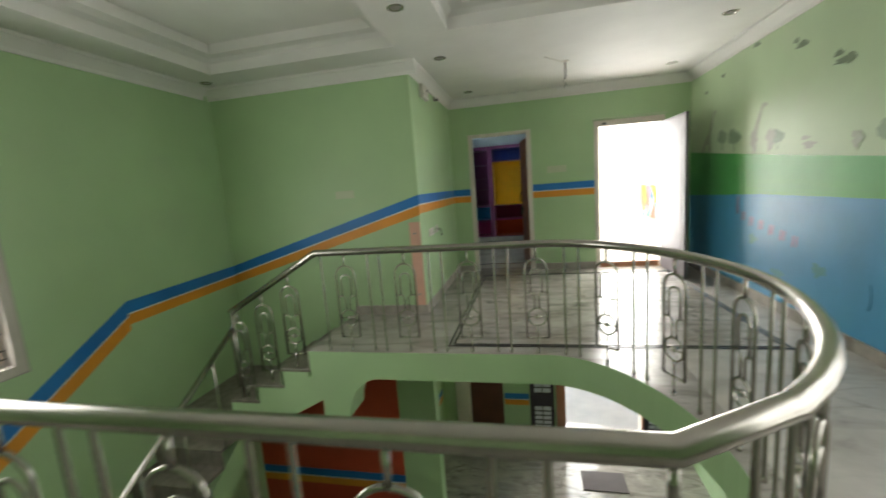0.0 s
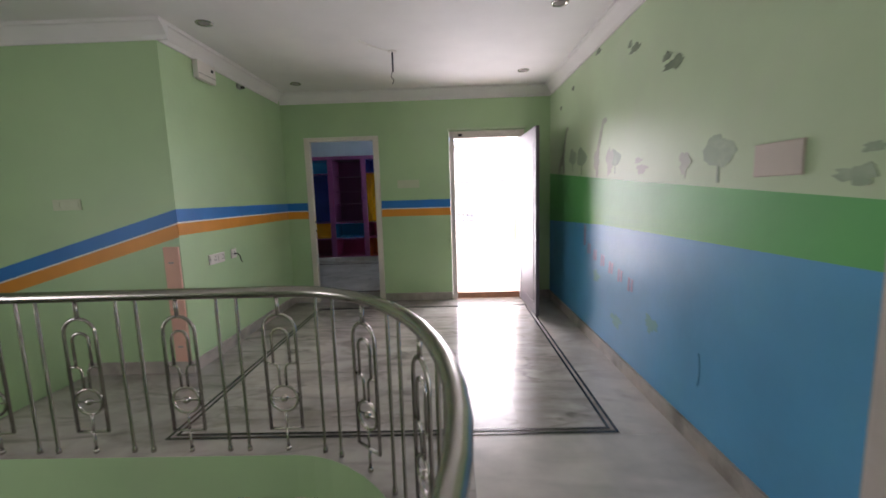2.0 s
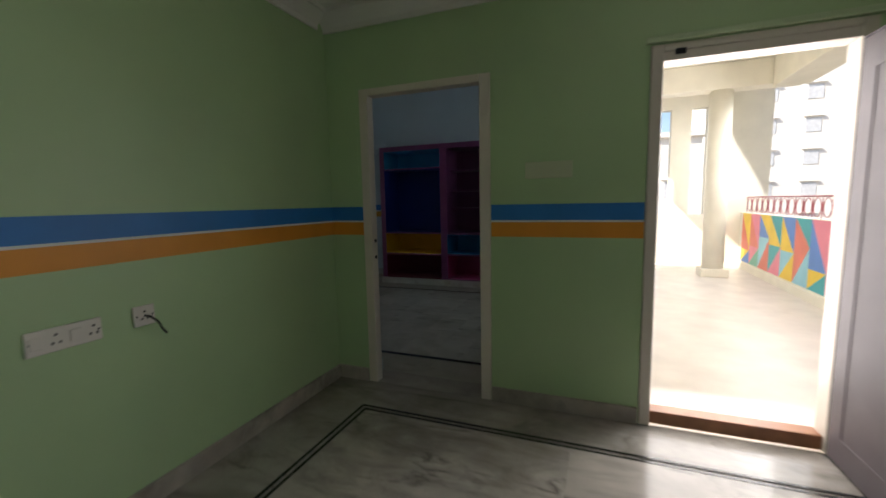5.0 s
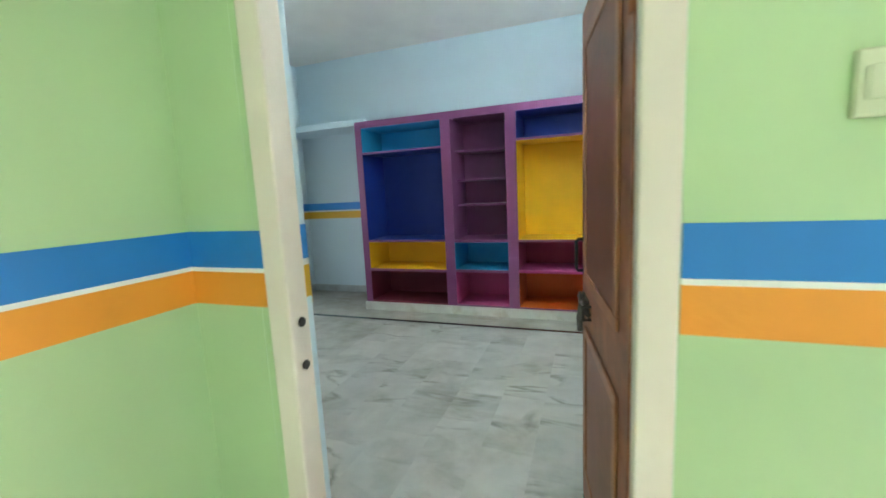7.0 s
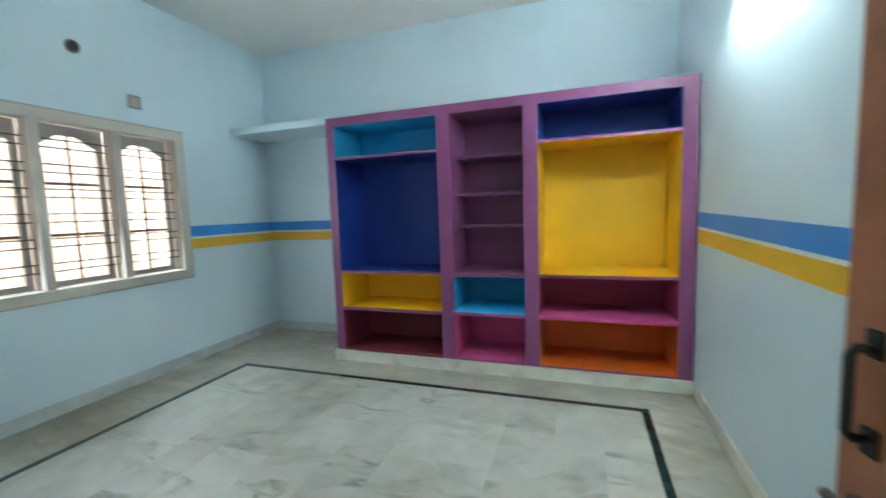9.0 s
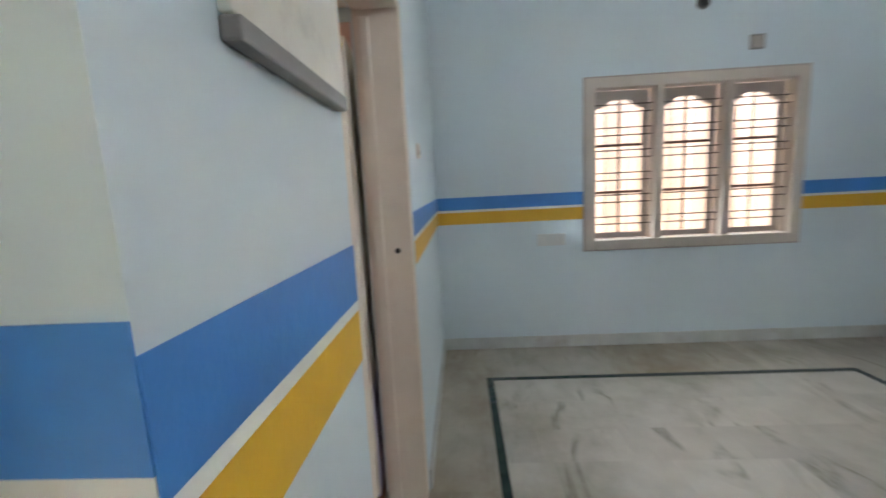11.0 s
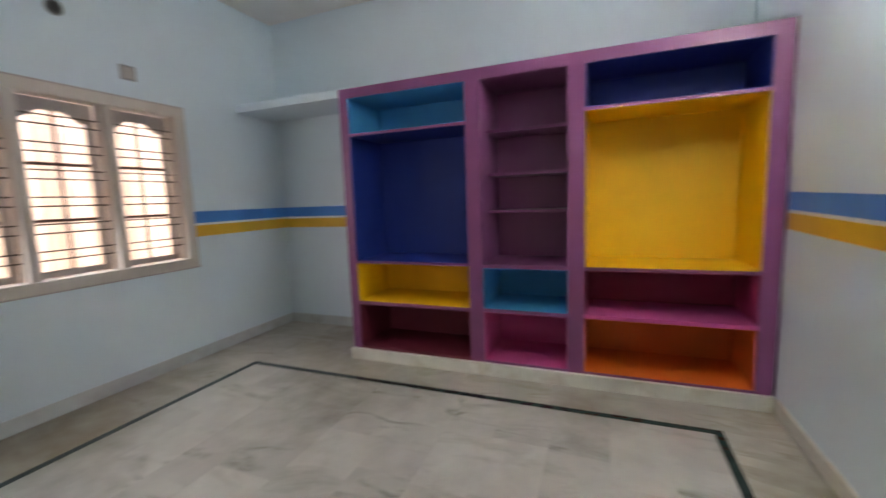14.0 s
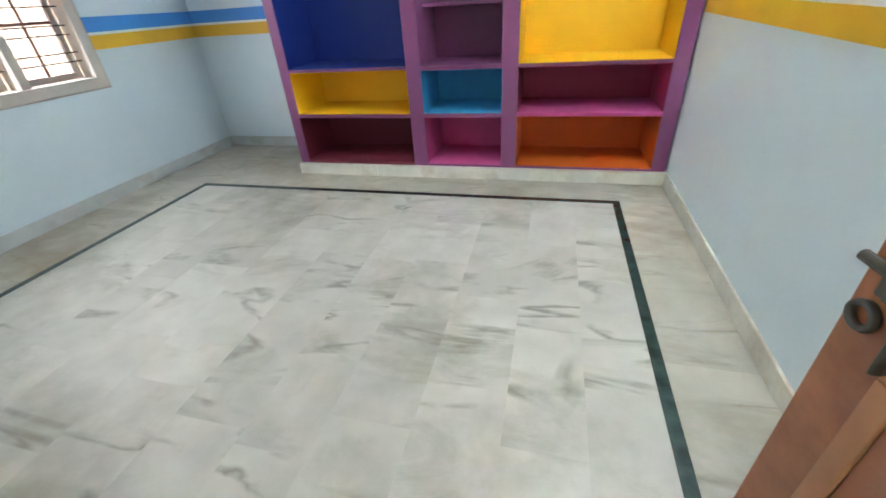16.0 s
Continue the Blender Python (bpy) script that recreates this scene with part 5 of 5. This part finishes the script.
tagged(part_box("floor_terrace", (BR + 0.151, 4.75, YN + 0.001, 6.95, -0.25, 0.01), TERRACE_FLOOR, None, 0), "pale stone terrace floor", "floor", kind="structure")
# invented pale slab; its colour makes the lower doorway look glaring
tagged(part_box("floor_porch", (BR + 0.151, 4.75, YN + 0.001, 6.95, -3.24, -3.0), TERRACE_FLOOR, None, 0), "pale slab added to brighten the view out of the lower door", "floor", kind="structure")
tagged(part_box("ceiling_terrace", (BR + 0.151, 4.75, YN + 0.001, 6.95, 3.45, 3.6), CREAM, None, 0), "cream concrete terrace ceiling", "ceiling", kind="structure")
wall_t = wall("wall_terrace_end", "y", 6.6, 6.8, -1.5, 4.75, -0.25, 3.44, [(1.75, 2.91, 0.33, 1.01), (1.75, 3.13, 1.01, 3.03), (3.47, 3.74, 1.01, 3.03)], (CREAM, CREAM, CREAM), "cream terrace end wall with tall openings")
tagged(part_box("terrace_beam", (BR + 0.151, 4.75, 5.3, 5.62, 3.05, 3.449), CREAM, None, 0.01), "cream concrete terrace beam", "beam")
tagged(part_box("terrace_beam", (4.3, 4.75, 0.22, 5.29, 3.0, 3.449), CREAM, None, 0.01), "cream concrete edge beam over the parapet", "beam")
col = thing("terrace_column", "cream painted round terrace column on a square base", "column")
part("shaft", disc(bmesh.new(), (3.68, 5.46, 1.6), "z", 0.16, 2.9, 24), CREAM, col, "", True)
part_box("base_block", (3.48, 3.88, 5.26, 5.66, 0.011, 0.15), CREAM, col, 0.012)
col2 = thing("terrace_pillar", "cream painted square terrace pillar", "column")
part_box("shaft", (4.38, 4.7, 2.6, 3.3, 1.06, 2.999), CREAM, col2, 0.01)
par = wall("wall_parapet", "x", 4.35, 4.5, 0.22, 6.6, -0.25, 1.05, [], (CREAM, CREAM, CREAM), "cream parapet painted with coloured triangles")
cols = [mat("tri_teal", (0.05, 0.4, 0.45), 0.5), mat("tri_pink", (0.8, 0.25, 0.35), 0.5), mat("tri_yellow", (0.85, 0.6, 0.06), 0.5), mat("tri_blue", (0.1, 0.25, 0.65), 0.5), mat("tri_coral", (0.75, 0.2, 0.15), 0.5), mat("tri_green", (0.15, 0.45, 0.35), 0.5), mat("tri_sky", (0.3, 0.62, 0.75), 0.5)]
rnd = random.Random(5)
for k in range(14):
    y0, y1 = 0.3 + 0.44 * k, 0.3 + 0.44 * (k + 1)
    mid = rnd.uniform(0.35, 0.7)
    s0, s1 = rnd.uniform(-0.1, 0.1), rnd.uniform(-0.1, 0.1)
    tri = [[(y0, 0.16), (y1, 0.16), (y0, mid)], [(y1, 0.16), (y1, mid), (y0, mid)], [(y0, mid), (y1, mid), (y1, 1.04)], [(y0, mid), (y1, 1.04), (y0, 1.04)]]
    for j, t in enumerate(tri):
        part("painted_triangle", plate(bmesh.new(), "x", 4.35, t, -0.003), cols[rnd.randrange(7)], par)
tagged(part_box("baseboard_terrace", (4.33, 4.3495, 0.22, 6.6, 0.01, 0.13), CREAM, None, 0.004), "cream terrace skirting", "skirting", kind="structure")
tr = thing("parapet_railing", "thin dark red scrollwork railing on the parapet", "railing")
part("top_bar", tube(bmesh.new(), [(4.42, 3.32, 1.33), (4.42, 6.55, 1.33)], 0.011, 8), mat("dark_red_iron", (0.3, 0.06, 0.07), 0.5), tr)
for k in range(13):
    y = 3.4 + 0.25 * k
    part("scroll", tube(bmesh.new(), [(4.42, y + 0.1 * math.cos(2 * math.pi * i / 16), 1.19 + 0.12 * math.sin(2 * math.pi * i / 16)) for i in range(16)], 0.006, 6, closed=True), MATS["dark_red_iron"], tr)
    part("upright", tube(bmesh.new(), [(4.42, y + 0.125, 1.05), (4.42, y + 0.125, 1.33)], 0.006, 6), MATS["dark_red_iron"], tr)


def building(label, x0, x1, y0, y1, h, face, m, cols_n, floors):
    ob = thing("apartment_building", label, "building")
    part_box("wall", (x0, x1, y0, y1, -3.25, h), m, ob, 0)
    part_box("roof", (x0 - 0.3, x1 + 0.3, y0 - 0.3, y1 + 0.3, h + 0.01, h + 0.4), m, ob, 0)
    for f in range(floors):
        for c in range(cols_n):
            z = -1.8 + 3.1 * f
            if face == "y":
                x = x0 + (x1 - x0) * (c + 0.5) / cols_n
                w = part_box("window", (x - 0.6, x + 0.6, y0 - 0.06, y0 - 0.001, z, z + 1.3), WINDOW_WASHED, ob, 0)
                part_box("sunshade", (x - 0.8, x + 0.8, y0 - 0.25, y0 - 0.001, z + 1.45, z + 1.55), m, ob, 0)
            else:
                y = y0 + (y1 - y0) * (c + 0.5) / cols_n
                part_box("window", (x0 - 0.06, x0 - 0.001, y - 0.6, y + 0.6, z, z + 1.3), WINDOW_WASHED, ob, 0)
                part_box("sunshade", (x0 - 0.25, x0 - 0.001, y - 0.8, y + 0.8, z + 1.45, z + 1.55), m, ob, 0)
    return ob


building("white apartment block beyond the terrace", 12, 44, 48, 60, 22, "y", NEIGHBOUR, 9, 7)
er = thing("terrace_end_railing", "thin dark iron railing in the low terrace opening", "railing")
for z in (0.62, 0.9):
    part("rail_bar", tube(bmesh.new(), [(1.74, 6.7, z), (2.915, 6.7, z)], 0.012, 8), IRON, er)
for k in range(9):
    part("upright", tube(bmesh.new(), [(1.82 + 0.13 * k, 6.7, 0.325), (1.82 + 0.13 * k, 6.7, 0.9)], 0.007, 6), IRON, er)
building("white apartment block beyond the terrace end", -6, 9, 34, 44, 6, "y", NEIGHBOUR, 4, 2)
# invented house; its sunlit wall whitens the view from the hall windows
building("white house added as a bright backdrop for the hall windows", 8.5, 16, -18, 0, 8.5, "x", mat("sunlit_white_wall", (0.6, 0.6, 0.59), 0.7), 5, 3)
# backdrop for the window, extended unseen to keep sun off this side's windows
sheet = thing("neighbour_screen", "pinkish corrugated backdrop sheet, run on to block the sun", "backdrop", kind="structure")
bm = bmesh.new()
pv = None
for k in range(261):
    y = -12 + 0.07 * k
    x = WX - 1.5 + 0.045 * math.sin(k * 1.3)
    cur = [bm.verts.new((x, y, -0.5)), bm.verts.new((x, y, 5))]
    if pv:
        bm.faces.new((pv[0], cur[0], cur[1], pv[1]))
    pv = cur
part("sheet", bm, PINKWALL, sheet)
# unseen slab, added to stop sky light whitening the window sill
tagged(part_box("window_sunshade", (WX - 0.45, WX - 0.21, 1.2, 3.3, 2.36, 2.44), CREAM, None, 0.004), "added slab that keeps sky light off the bedroom window sill", "sunshade", kind="structure")


# ---- marble slabs ----
def slabs(parent, x0, x1, y0, y1, w, d, z, m, seed, name="marble_slab", gap=0.0002):
    """Columns of polished slabs with hairline joints, the lengths uneven."""
    rnd = random.Random(seed)
    x = x0
    while x < x1 - 0.02:
        xd = min(w * rnd.choice((0.9, 1.0, 1.0, 1.15)), x1 - x)
        if x1 - x - xd < 0.1:
            xd = x1 - x
        y = y0
        first = rnd.choice((0.4, 0.7, 1.0))
        while y < y1 - 0.02:
            yd = min(d * first * rnd.choice((0.8, 1.0, 1.0, 1.25)), y1 - y)
            if y1 - y - yd < 0.12:
                yd = y1 - y
            first = 1.0
            me = mesh_of(name, box(bmesh.new(), gap, xd - gap, gap, yd - gap, -0.006, 0), m)
            ob = new(name, me)
            ob.parent = parent
            ob.location = (x, y, z + rnd.uniform(-0.00015, 0.00015))
            y += yd
        x += xd


fb = bpy.data.objects["floor_bedroom"]
slabs(fb, -2.322, 1.035, 0.588, 3.092, 0.31, 0.58, 0.001, BED_MARBLE, 3)
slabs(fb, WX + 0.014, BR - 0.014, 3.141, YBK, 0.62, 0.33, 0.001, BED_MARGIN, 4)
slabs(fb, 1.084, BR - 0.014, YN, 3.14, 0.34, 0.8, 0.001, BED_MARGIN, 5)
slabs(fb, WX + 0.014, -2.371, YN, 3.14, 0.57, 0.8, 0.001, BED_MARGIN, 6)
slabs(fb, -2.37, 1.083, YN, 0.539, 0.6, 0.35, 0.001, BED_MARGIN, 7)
fh = bpy.data.objects["floor_hall"]
slabs(fh, 0.475, 2.985, -3.04, -0.4, 0.64, 1.32, 0.003, HALL_MARBLE, 8)
slabs(fh, 2.2, HX - 0.021, -7.6, -3.115, 0.6, 1.2, 0.003, LIT_SIDE_MARBLE, 9)
slabs(fh, 3.042, HX - 0.021, -3.112, -0.022, 0.34, 1.2, 0.003, LIT_SIDE_MARBLE, 10)
